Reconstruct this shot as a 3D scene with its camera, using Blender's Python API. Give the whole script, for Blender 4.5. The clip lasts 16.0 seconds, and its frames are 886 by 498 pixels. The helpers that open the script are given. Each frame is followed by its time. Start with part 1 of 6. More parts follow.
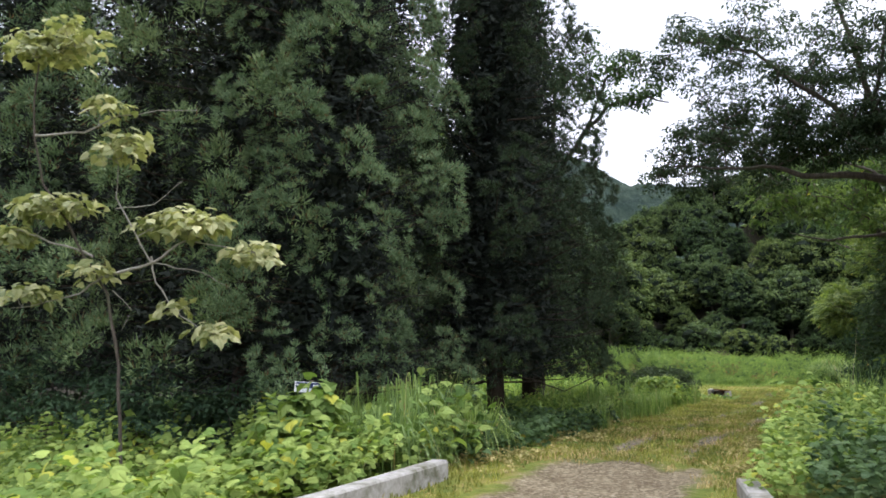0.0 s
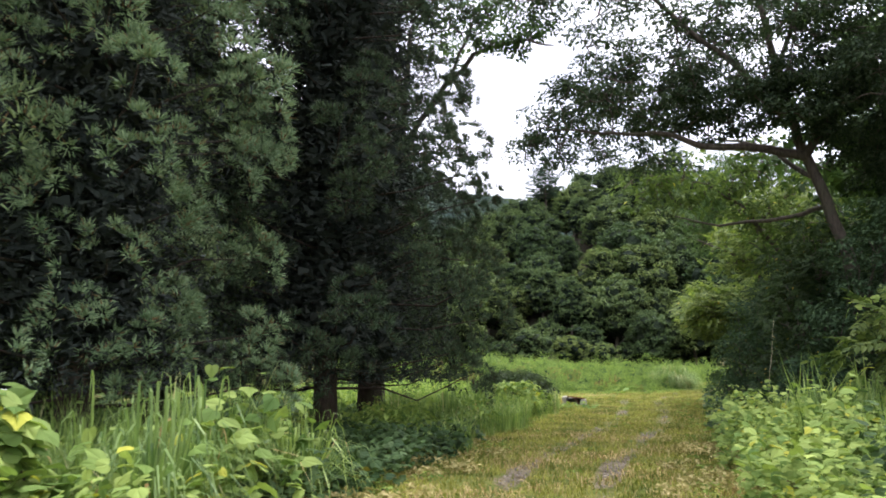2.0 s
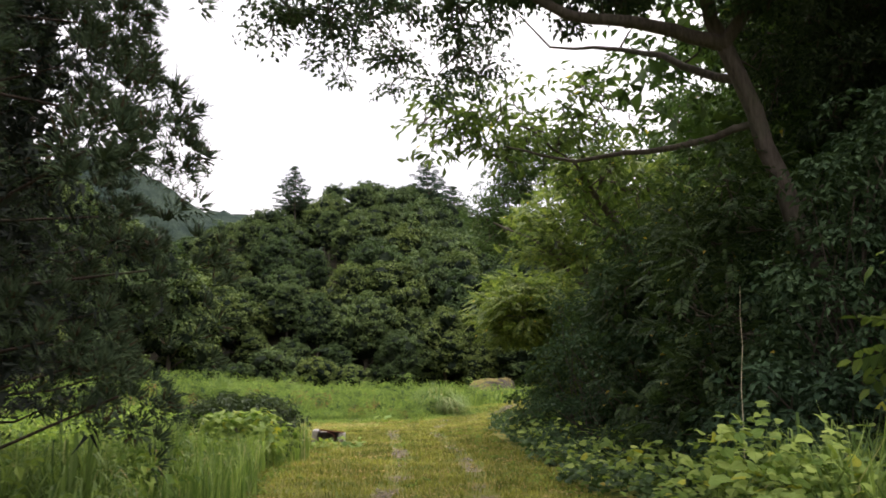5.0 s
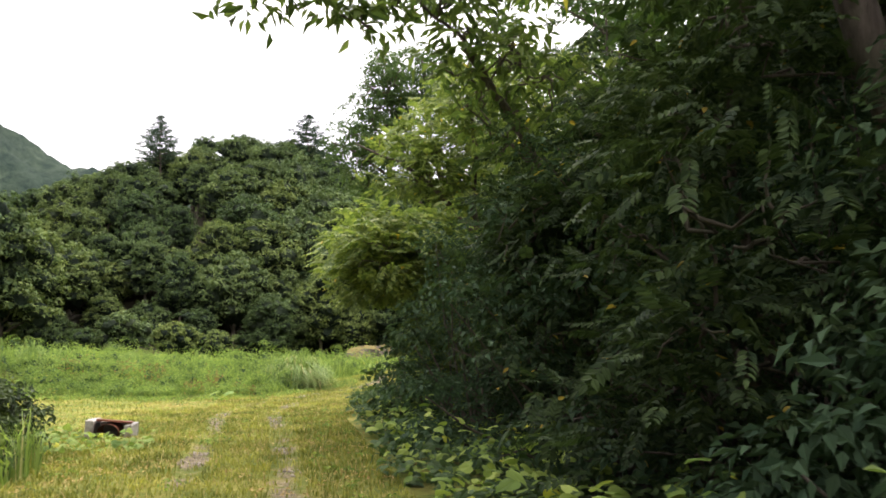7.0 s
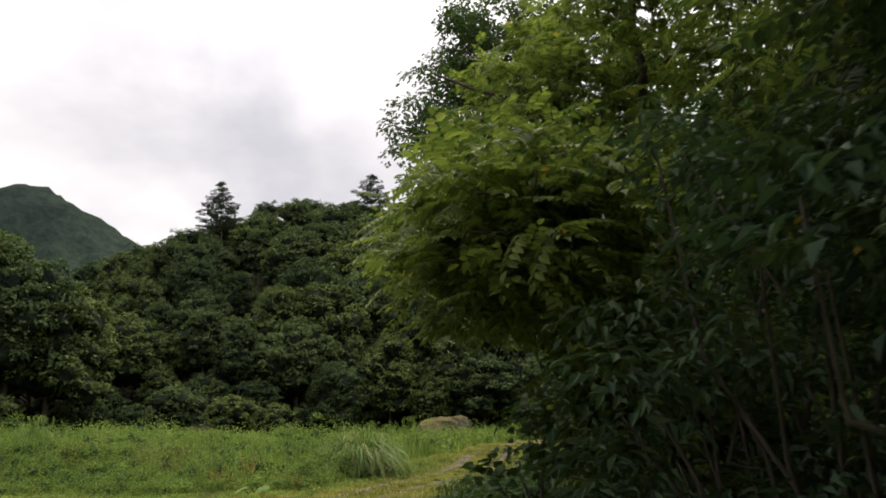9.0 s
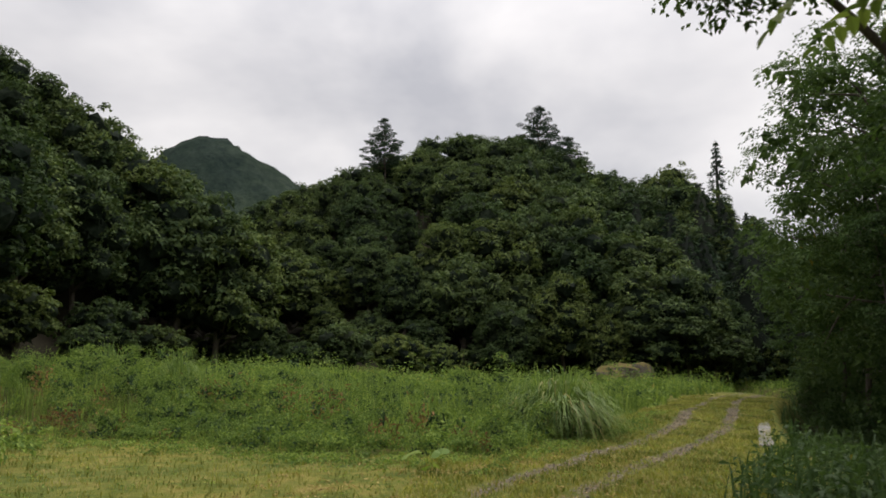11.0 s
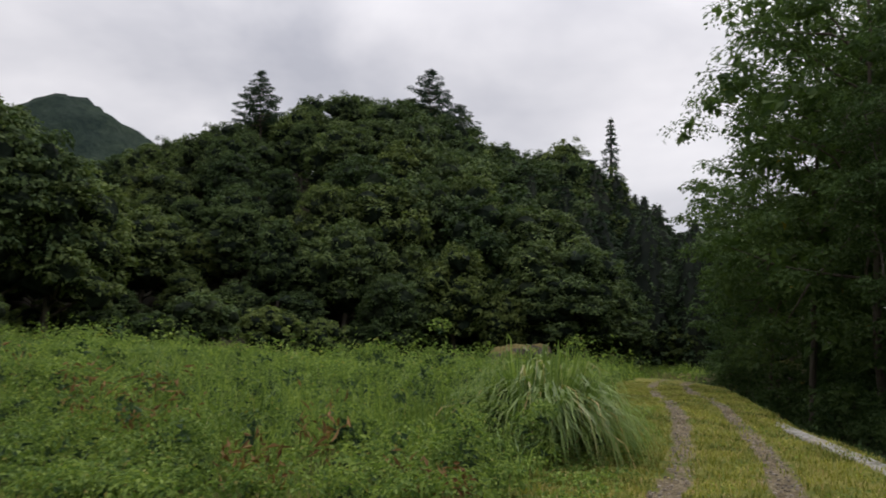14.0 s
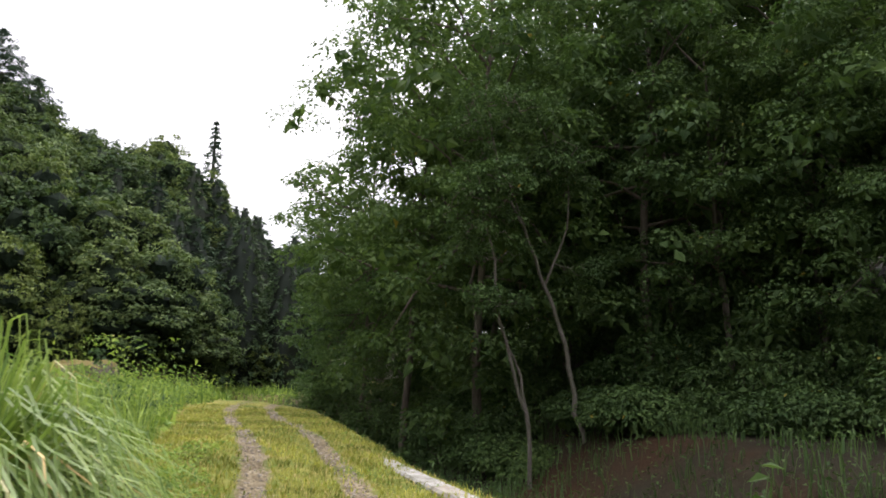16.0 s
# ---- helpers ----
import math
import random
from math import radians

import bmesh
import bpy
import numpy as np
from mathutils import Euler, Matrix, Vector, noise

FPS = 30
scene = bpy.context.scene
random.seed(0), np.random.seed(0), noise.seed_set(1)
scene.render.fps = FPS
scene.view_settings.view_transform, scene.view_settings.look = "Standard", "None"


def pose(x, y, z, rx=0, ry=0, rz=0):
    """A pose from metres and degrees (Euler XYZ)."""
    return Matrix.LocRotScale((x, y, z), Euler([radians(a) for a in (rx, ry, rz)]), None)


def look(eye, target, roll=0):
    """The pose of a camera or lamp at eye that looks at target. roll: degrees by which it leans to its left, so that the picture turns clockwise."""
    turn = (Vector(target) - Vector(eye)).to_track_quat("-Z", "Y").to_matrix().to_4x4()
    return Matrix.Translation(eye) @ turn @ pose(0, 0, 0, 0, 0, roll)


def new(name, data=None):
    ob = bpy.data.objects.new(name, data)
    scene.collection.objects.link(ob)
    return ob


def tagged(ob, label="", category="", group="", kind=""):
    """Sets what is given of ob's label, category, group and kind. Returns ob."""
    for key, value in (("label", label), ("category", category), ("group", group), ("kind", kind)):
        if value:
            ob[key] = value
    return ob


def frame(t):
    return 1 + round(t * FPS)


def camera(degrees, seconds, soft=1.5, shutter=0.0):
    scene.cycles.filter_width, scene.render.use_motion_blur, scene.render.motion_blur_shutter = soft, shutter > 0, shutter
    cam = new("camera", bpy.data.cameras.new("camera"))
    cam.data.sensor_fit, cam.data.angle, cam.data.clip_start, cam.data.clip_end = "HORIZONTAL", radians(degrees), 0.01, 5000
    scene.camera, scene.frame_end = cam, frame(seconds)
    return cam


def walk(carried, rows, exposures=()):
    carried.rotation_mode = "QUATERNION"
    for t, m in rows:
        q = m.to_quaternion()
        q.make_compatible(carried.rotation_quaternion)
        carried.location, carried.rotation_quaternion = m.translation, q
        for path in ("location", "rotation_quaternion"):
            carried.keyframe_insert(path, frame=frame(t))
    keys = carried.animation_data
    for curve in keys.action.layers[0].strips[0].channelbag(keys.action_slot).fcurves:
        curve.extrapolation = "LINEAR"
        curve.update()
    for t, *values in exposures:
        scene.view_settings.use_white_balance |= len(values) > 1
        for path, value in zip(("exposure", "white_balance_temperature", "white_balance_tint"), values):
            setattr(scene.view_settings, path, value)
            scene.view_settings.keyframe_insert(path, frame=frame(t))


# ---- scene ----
cam = camera(57.78, 16.0, soft=1.75, shutter=0.18)
PATH = [
    (0.0, look((3.352, -10.003, 1.651), (-1.252, -1.227, 2.992), -0.57)),
    (0.5, look((2.789, -9.061, 1.623), (-1.519, -0.153, 3.067), -0.33)),
    (1.0, look((2.239, -7.988, 1.591), (-1.624, 1.113, 3.086), -0.11)),
    (1.5, look((1.728, -6.850, 1.541), (-1.581, 2.487, 2.915), 0.01)),
    (2.0, look((1.315, -5.650, 1.516), (-1.341, 3.889, 2.915), -0.01)),
    (2.5, look((0.960, -4.360, 1.500), (-0.979, 5.337, 2.982), -0.06)),
    (3.0, look((0.671, -3.023, 1.472), (-0.608, 6.783, 2.959), -0.37)),
    (3.5, look((0.434, -1.592, 1.439), (-0.358, 8.271, 2.888), -0.43)),
    (4.0, look((0.267, -0.295, 1.397), (-0.130, 9.602, 2.774), -0.48)),
    (4.5, look((0.147, 1.046, 1.379), (0.164, 10.944, 2.808), -0.87)),
    (5.0, look((0.023, 2.533, 1.362), (0.469, 12.379, 3.054), -0.50)),
    (5.5, look((0.162, 3.828, 1.406), (1.076, 13.650, 3.047), -0.04)),
    (6.0, look((0.464, 5.061, 1.446), (1.817, 14.863, 2.889), 0.04)),
    (6.5, look((0.829, 6.364, 1.459), (2.520, 16.138, 2.725), -0.02)),
    (7.0, look((1.155, 7.868, 1.445), (3.011, 17.611, 2.724), -0.54)),
    (7.5, look((1.372, 9.627, 1.428), (3.208, 19.331, 2.997), -0.97)),
    (8.0, look((1.473, 11.508, 1.431), (3.159, 21.182, 3.320), -1.21)),
    (8.5, look((1.503, 13.418, 1.477), (2.918, 23.092, 3.577), -1.42)),
    (9.0, look((1.495, 15.297, 1.522), (2.534, 25.010, 3.658), -1.81)),
    (9.5, look((1.375, 17.016, 1.547), (1.951, 26.797, 3.551), -1.75)),
    (10.0, look((1.169, 18.542, 1.550), (1.208, 28.379, 3.348), -1.36)),
    (10.5, look((0.905, 19.955, 1.536), (0.417, 29.808, 3.171), -0.16)),
    (11.0, look((0.602, 21.277, 1.533), (-0.352, 31.117, 3.042), 0.04)),
    (11.5, look((0.279, 22.533, 1.554), (-1.029, 32.347, 2.965), 0.01)),
    (12.0, look((-0.043, 23.747, 1.594), (-1.544, 33.543, 2.928), -0.04)),
    (12.5, look((-0.344, 24.942, 1.628), (-1.831, 34.749, 2.898), -0.07)),
    (13.0, look((-0.605, 26.141, 1.584), (-1.819, 35.993, 2.796), 0.51)),
    (13.5, look((-0.771, 27.446, 1.509), (-1.357, 37.360, 2.679), 1.22)),
    (14.0, look((-0.755, 28.924, 1.451), (-0.146, 38.822, 2.739), 0.95)),
    (14.5, look((-0.482, 30.322, 1.381), (1.570, 40.011, 2.762), 0.63)),
    (15.0, look((-0.023, 31.752, 1.325), (3.375, 41.048, 2.757), 1.29)),
    (15.5, look((0.644, 33.189, 1.277), (5.213, 41.953, 2.796), 1.79)),
    (16.0, look((1.397, 34.499, 1.280), (6.583, 42.886, 2.941), 1.46)),
]
WHITE = [(0.0, 5950, 14), (2.0, 6100, 16), (4.0, 6700, 17), (8.0, 6800, 16), (10.0, 6900, 12), (12.0, 6450, 12), (16.0, 6500, 16)]
STOPS = [(0.0, 1.05), (2.0, 1.4), (4.0, 1.55), (4.6, 1.52), (5.0, 1.05), (7.3, 1.6), (8.0, 1.55), (8.6, 0.95), (9.2, 0.12), (10.0, 0.05), (12.3, -0.15), (14.0, -0.15), (14.8, -0.05), (15.2, 0.3), (15.6, 0.8), (16.0, 1.1)]
EXPOSURES = [(t, e, *(float(np.interp(t, [w[0] for w in WHITE], [w[k] for w in WHITE])) for k in (1, 2))) for t, e in STOPS]
SKY = 1.0
walk(cam, PATH, EXPOSURES)

# ---- sky and light ----
SUN_EL, SUN_AZ = radians(52), radians(35)
world = bpy.data.worlds.new("overcast_sky")
scene.world = world
world.use_nodes = True
wt = world.node_tree
wt.nodes.clear()


def wn(kind, **kw):
    n = wt.nodes.new(kind)
    for k, v in kw.items():
        n.inputs[k].default_value = v
    return n


w_out = wn("ShaderNodeOutputWorld")
w_bg = wn("ShaderNodeBackground", Strength=SKY)
w_sky = wn("ShaderNodeTexSky")
w_sky.sky_type = "NISHITA"
w_sky.sun_disc = False
w_sky.sun_elevation, w_sky.sun_rotation = SUN_EL, SUN_AZ
w_dim = wn("ShaderNodeVectorMath")
w_dim.operation = "SCALE"
w_dim.inputs["Scale"].default_value = 0.12
w_co = wn("ShaderNodeTexCoord")
w_map = wn("ShaderNodeMapping")
w_map.inputs["Scale"].default_value = (1.0, 1.0, 1.7)
w_map.inputs["Location"].default_value = (0.35, 0.1, 0.2)
w_n1 = wn("ShaderNodeTexNoise", Scale=2.6, Detail=5.0, Roughness=0.5, Distortion=0.15)
w_ramp = wn("ShaderNodeValToRGB")
w_ramp.color_ramp.elements[0].position, w_ramp.color_ramp.elements[0].color = 0.36, (0.56, 0.57, 0.61, 1)
w_ramp.color_ramp.elements[1].position, w_ramp.color_ramp.elements[1].color = 0.64, (1.0, 0.99, 0.99, 1)
w_mix = wn("ShaderNodeMix", Factor=0.9)
w_mix.data_type = "RGBA"
wt.links.new(w_co.outputs["Generated"], w_map.inputs["Vector"])
wt.links.new(w_map.outputs["Vector"], w_n1.inputs["Vector"])
wt.links.new(w_n1.outputs["Fac"], w_ramp.inputs["Fac"])
wt.links.new(w_sky.outputs["Color"], w_dim.inputs[0])
wt.links.new(w_dim.outputs["Vector"], w_mix.inputs["A"])
wt.links.new(w_ramp.outputs["Color"], w_mix.inputs["B"])
# an overcast sky is brightest overhead
w_sep = wn("ShaderNodeSeparateXYZ")
w_rng = wn("ShaderNodeMapRange")
w_rng.interpolation_type = "SMOOTHSTEP"
for key, value in (("From Min", 0.30), ("From Max", 0.95), ("To Min", 1.0), ("To Max", 2.6)):
    w_rng.inputs[key].default_value = value
w_mul = wn("ShaderNodeVectorMath")
w_mul.operation = "SCALE"
wt.links.new(w_co.outputs["Generated"], w_sep.inputs[0])
wt.links.new(w_sep.outputs["Z"], w_rng.inputs["Value"])
wt.links.new(w_mix.outputs["Result"], w_mul.inputs[0])
wt.links.new(w_rng.outputs["Result"], w_mul.inputs["Scale"])
wt.links.new(w_mul.outputs["Vector"], w_bg.inputs["Color"])
wt.links.new(w_bg.outputs["Background"], w_out.inputs["Surface"])

sun = new("sun", bpy.data.lights.new("sun", "SUN"))
sun.data.energy, sun.data.angle, sun.data.color = 1.5, radians(25), (1.0, 0.96, 0.9)
sun.matrix_world = look((0, 0, 60), (-math.sin(SUN_AZ) * 40, -math.cos(SUN_AZ) * 40, 60 - 40 * math.tan(SUN_EL)))


# ---- materials ----
class Mat:
    """A small builder of node materials."""

    def __init__(self, name):
        self.m = bpy.data.materials.new(name)
        self.m.use_nodes = True
        self.t = self.m.node_tree
        self.t.nodes.clear()
        self.out = self.t.nodes.new("ShaderNodeOutputMaterial")

    def n(self, kind, **kw):
        x = self.t.nodes.new(kind)
        for k, v in kw.items():
            x.inputs[k].default_value = v
        return x

    def l(self, a, b):
        self.t.links.new(a, b)

    def noise(self, scale, detail=4.0, rough=0.6, distort=0.0):
        co = self.n("ShaderNodeTexCoord")
        x = self.n("ShaderNodeTexNoise", Scale=scale, Detail=detail, Roughness=rough, Distortion=distort)
        self.l(co.outputs["Object"], x.inputs["Vector"])
        return x.outputs["Fac"]

    def ramp(self, fac, *stops):
        r = self.n("ShaderNodeValToRGB")
        e = r.color_ramp.elements
        while len(e) < len(stops):
            e.new(0.5)
        for k, (p, c) in enumerate(stops):
            e[k].position, e[k].color = p, (*c, 1)
        self.l(fac, r.inputs["Fac"])
        return r.outputs["Color"]

    def mix(self, fac, a, b, blend="MIX"):
        x = self.n("ShaderNodeMix")
        x.data_type, x.blend_type = "RGBA", blend
        for sock, v in (("Factor", fac), ("A", a), ("B", b)):
            if isinstance(v, (int, float)):
                x.inputs[sock].default_value = v
            elif isinstance(v, tuple):
                x.inputs[sock].default_value = (*v, 1)
            else:
                self.l(v, x.inputs[sock])
        return x.outputs["Result"]

    def surface(self, color, rough=0.8, bump=None, strength=0.3, dist=0.02, spec=0.3, metal=0.0):
        b = self.n("ShaderNodeBsdfPrincipled", Roughness=rough, Metallic=metal)
        b.inputs["Specular IOR Level"].default_value = spec
        if isinstance(color, tuple):
            b.inputs["Base Color"].default_value = (*color, 1)
        else:
            self.l(color, b.inputs["Base Color"])
        if bump is not None:
            u = self.n("ShaderNodeBump", Strength=strength, Distance=dist)
            self.l(bump, u.inputs["Height"])
            self.l(u.outputs["Normal"], b.inputs["Normal"])
        return b

    def done(self, shader):
        self.l(shader.outputs[0], self.out.inputs["Surface"])
        return self.m


def leaf_material(name, dark, light, trans=0.3, rough=0.5, spec=0.25, patch=0.35, by_object=0.35, yellow=None, share=0.03, mottle=0.0):
    """Leaves: tone by leaf, by patch of the crown and by plant; some light passes through."""
    m = Mat(name)
    g = m.n("ShaderNodeNewGeometry")
    o = m.n("ShaderNodeObjectInfo")
    dark, light = [tuple(v * k for v, k in zip(c, (1.12, 1.0, 1.5))) for c in (dark, light)]
    col = m.ramp(g.outputs["Random Per Island"], (0.0, dark), (1.0, light))
    big = m.ramp(m.noise(patch, 3.0), (0.3, (0.62, 0.66, 0.6)), (0.7, (1.25, 1.2, 1.15)))
    col = m.mix(1.0, col, big, "MULTIPLY")
    each = m.ramp(o.outputs["Random"], (0.0, (0.58, 0.66, 0.66)), (0.45, (0.95, 0.97, 0.95)), (0.8, (1.2, 1.15, 0.95)), (1.0, (1.36, 1.24, 0.95)))
    col = m.mix(by_object, col, m.mix(1.0, col, each, "MULTIPLY"))
    if mottle:
        col = m.mix(1.0, col, m.ramp(m.noise(mottle, 3.0, 0.7), (0.35, (0.45, 0.5, 0.45)), (0.65, (1.3, 1.3, 1.25))), "MULTIPLY")
    if yellow:
        odd = m.n("ShaderNodeMath", **{})
        odd.operation = "LESS_THAN"
        odd.inputs[1].default_value = share
        m.l(g.outputs["Random Per Island"], odd.inputs[0])
        col = m.mix(odd.outputs[0], col, yellow)
    b = m.surface(col, rough, spec=spec)
    t = m.n("ShaderNodeBsdfTranslucent")
    warm = m.mix(1.0, col, (1.2, 1.3, 0.7), "MULTIPLY")
    m.l(warm, t.inputs["Color"])
    s = m.n("ShaderNodeMixShader", Fac=trans)
    m.l(b.outputs[0], s.inputs[1])
    m.l(t.outputs[0], s.inputs[2])
    return m.done(s)


def bark_material(name, a, b, scale=6.0):
    m = Mat(name)
    co = m.n("ShaderNodeTexCoord")
    mp = m.n("ShaderNodeMapping")
    mp.inputs["Scale"].default_value = (1.0, 1.0, 0.18)
    nz = m.n("ShaderNodeTexNoise", Scale=scale * 3, Detail=6.0, Roughness=0.7)
    m.l(co.outputs["Object"], mp.inputs["Vector"])
    m.l(mp.outputs["Vector"], nz.inputs["Vector"])
    col = m.ramp(nz.outputs["Fac"], (0.3, a), (0.7, b))
    moss = m.ramp(m.noise(1.3), (0.5, (0, 0, 0)), (0.7, (1, 1, 1)))
    col = m.mix(moss, col, m.mix(0.5, col, (0.06, 0.075, 0.035)))
    return m.done(m.surface(col, 0.9, nz.outputs["Fac"], 0.8, 0.03, spec=0.15))


M_CEDAR = leaf_material("cedar_needles", (0.068, 0.128, 0.046), (0.225, 0.335, 0.125), 0.22, 0.65, 0.1, 0.9, 0.4, (0.14, 0.09, 0.04), 0.07)
# the cedar needle colours at about a third of their value, for two trees
M_DARKCED = leaf_material("dark_cedar_needles", (0.022, 0.043, 0.017), (0.072, 0.115, 0.042), 0.12, 0.7, 0.08, 0.9, 0.4, (0.060, 0.042, 0.024), 0.09)
M_FOREST = leaf_material("forest_leaves", (0.048, 0.088, 0.030), (0.140, 0.198, 0.056), 0.24, 0.75, 0.08, 0.12, 0.95, mottle=0.7)
M_CONIFER = leaf_material("plantation_needles", (0.030, 0.064, 0.028), (0.078, 0.130, 0.055), 0.1, 0.7, 0.1, 0.1, 0.8, mottle=2.5)
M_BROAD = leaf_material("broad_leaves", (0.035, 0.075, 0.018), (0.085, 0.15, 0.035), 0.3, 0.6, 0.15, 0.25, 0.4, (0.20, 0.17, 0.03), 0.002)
M_CHEST = leaf_material("chestnut_leaves", (0.045, 0.084, 0.020), (0.125, 0.19, 0.040), 0.42, 0.55, 0.15, 0.5, 0.3, (0.4, 0.36, 0.06), 0.01)
M_SMALL = leaf_material("small_crown_leaves", (0.020, 0.042, 0.016), (0.062, 0.098, 0.036), 0.25, 0.6, 0.15, 0.35, 0.3)
M_PINNATE = leaf_material("feathered_leaves", (0.052, 0.098, 0.022), (0.172, 0.245, 0.052), 0.42, 0.5, 0.2, 0.5, 0.4, (0.4, 0.3, 0.04), 0.004)
# the feathered leaves again, darker: thicket shade put into the colour
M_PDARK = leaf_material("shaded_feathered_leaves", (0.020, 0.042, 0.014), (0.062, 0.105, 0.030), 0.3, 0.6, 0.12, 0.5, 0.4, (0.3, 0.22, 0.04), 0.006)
M_SHRUB = leaf_material("shrub_leaves", (0.028, 0.062, 0.024), (0.062, 0.115, 0.042), 0.2, 0.65, 0.12, 0.5, 0.4)
M_DARK = leaf_material("dark_bush_leaves", (0.018, 0.038, 0.011), (0.058, 0.095, 0.024), 0.2, 0.55, 0.2, 0.5, 0.3)
M_KUDZU = leaf_material("vine_leaves", (0.085, 0.165, 0.028), (0.27, 0.38, 0.075), 0.35, 0.7, 0.1, 0.8, 0.3, (0.38, 0.38, 0.06), 0.04)
M_YELLOW = leaf_material("yellowing_leaves", (0.19, 0.24, 0.07), (0.46, 0.50, 0.19), 0.3, 0.5, 0.25, 1.2, 0.2)
M_GRASS = leaf_material("field_weeds", (0.070, 0.145, 0.026), (0.255, 0.375, 0.068), 0.3, 0.65, 0.12, 0.6, 0.3, (0.30, 0.28, 0.09), 0.012)
M_TURF = leaf_material("mown_turf", (0.115, 0.155, 0.024), (0.30, 0.315, 0.060), 0.3, 0.7, 0.1, 0.7, 0.2, (0.38, 0.30, 0.14), 0.1, mottle=0.9)
M_REED = leaf_material("long_grass", (0.075, 0.150, 0.030), (0.25, 0.37, 0.085), 0.38, 0.5, 0.25, 0.8, 0.3, (0.40, 0.38, 0.19), 0.03)
M_DRY = leaf_material("dry_litter", (0.25, 0.19, 0.055), (0.54, 0.45, 0.16), 0.15, 0.8, 0.1, 1.0, 0.2)
M_CUT = leaf_material("wilting_cut_leaves", (0.16, 0.165, 0.036), (0.48, 0.46, 0.17), 0.2, 0.8, 0.1, 1.0, 0.2)
M_DEAD = leaf_material("withered_weeds", (0.10, 0.058, 0.018), (0.28, 0.195, 0.068), 0.15, 0.85, 0.1, 1.0, 0.2)
M_BARK = bark_material("grey_bark", (0.045, 0.036, 0.028), (0.13, 0.108, 0.088))
# insides of crowns: dead twigs, with the deep shade in their colour
M_INNER = leaf_material("shade_dark_inner_twigs", (0.018, 0.026, 0.016), (0.040, 0.052, 0.030), 0.05, 0.9, 0.05)
# leaf colours cut to near-black so gaps in the crowns read as shade
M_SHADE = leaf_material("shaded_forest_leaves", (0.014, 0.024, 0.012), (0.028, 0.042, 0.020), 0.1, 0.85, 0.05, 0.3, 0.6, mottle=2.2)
M_CBARK = bark_material("cedar_bark", (0.022, 0.016, 0.012), (0.066, 0.046, 0.034), 9.0)
M_SLIM = bark_material("slim_grey_bark", (0.065, 0.058, 0.047), (0.17, 0.155, 0.13), 9.0)
M_TWIG = bark_material("pale_twig", (0.20, 0.18, 0.15), (0.42, 0.39, 0.34), 12.0)


def ground_material():
    m = Mat("meadow_soil")
    at = m.n("ShaderNodeAttribute")
    at.attribute_name = "rut"
    fine = m.noise(14.0, 6.0, 0.7)
    mid = m.noise(1.6, 5.0, 0.65, 0.3)
    big = m.noise(0.22, 4.0)
    grass = m.ramp(mid, (0.28, (0.065, 0.095, 0.020)), (0.46, (0.14, 0.16, 0.032)), (0.60, (0.225, 0.205, 0.055)), (0.8, (0.31, 0.235, 0.10)))
    grass = m.mix(1.0, grass, m.ramp(big, (0.3, (0.75, 0.85, 0.8)), (0.7, (1.2, 1.1, 1.0))), "MULTIPLY")
    grass = m.mix(1.0, grass, m.ramp(fine, (0.25, (0.5, 0.5, 0.5)), (0.75, (1.3, 1.3, 1.3))), "MULTIPLY")
    peb = m.n("ShaderNodeTexVoronoi", Scale=26.0)
    co = m.n("ShaderNodeTexCoord")
    m.l(co.outputs["Object"], peb.inputs["Vector"])
    dirt = m.ramp(peb.outputs["Color"], (0.1, (0.10, 0.082, 0.052)), (0.6, (0.195, 0.165, 0.108)), (0.95, (0.34, 0.31, 0.225)))
    dirt = m.mix(1.0, dirt, m.ramp(mid, (0.3, (0.6, 0.55, 0.5)), (0.7, (1.1, 1.05, 1.0))), "MULTIPLY")
    # the bare stripe frays where the grass creeps in
    add = m.n("ShaderNodeMath")
    add.operation = "MULTIPLY_ADD"
    add.inputs[1].default_value = 1.1
    m.l(mid, add.inputs[0])
    m.l(at.outputs["Fac"], add.inputs[2])
    add2 = m.n("ShaderNodeMath")
    add2.operation = "MULTIPLY_ADD"
    add2.inputs[1].default_value = 0.7
    m.l(fine, add2.inputs[0])
    m.l(add.outputs[0], add2.inputs[2])
    half = m.n("ShaderNodeMath")
    half.operation = "MULTIPLY"
    half.inputs[1].default_value = 0.5
    m.l(add2.outputs[0], half.inputs[0])
    mask = m.ramp(half.outputs[0], (0.57, (0, 0, 0)), (0.68, (1, 1, 1)))
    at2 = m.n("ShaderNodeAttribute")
    at2.attribute_name = "soil_and_shade"
    soil_and_shade = m.ramp(fine, (0.3, (0.012, 0.011, 0.008)), (0.7, (0.040, 0.034, 0.020)))
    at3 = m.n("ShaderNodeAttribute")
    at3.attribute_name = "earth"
    soil_and_shade = m.mix(at3.outputs["Fac"], soil_and_shade, m.ramp(fine, (0.3, (0.018, 0.010, 0.006)), (0.7, (0.062, 0.031, 0.016))))
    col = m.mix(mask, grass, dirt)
    col = m.mix(at2.outputs["Fac"], col, soil_and_shade)
    return m.done(m.surface(col, 0.95, fine, 0.9, 0.05, spec=0.1))


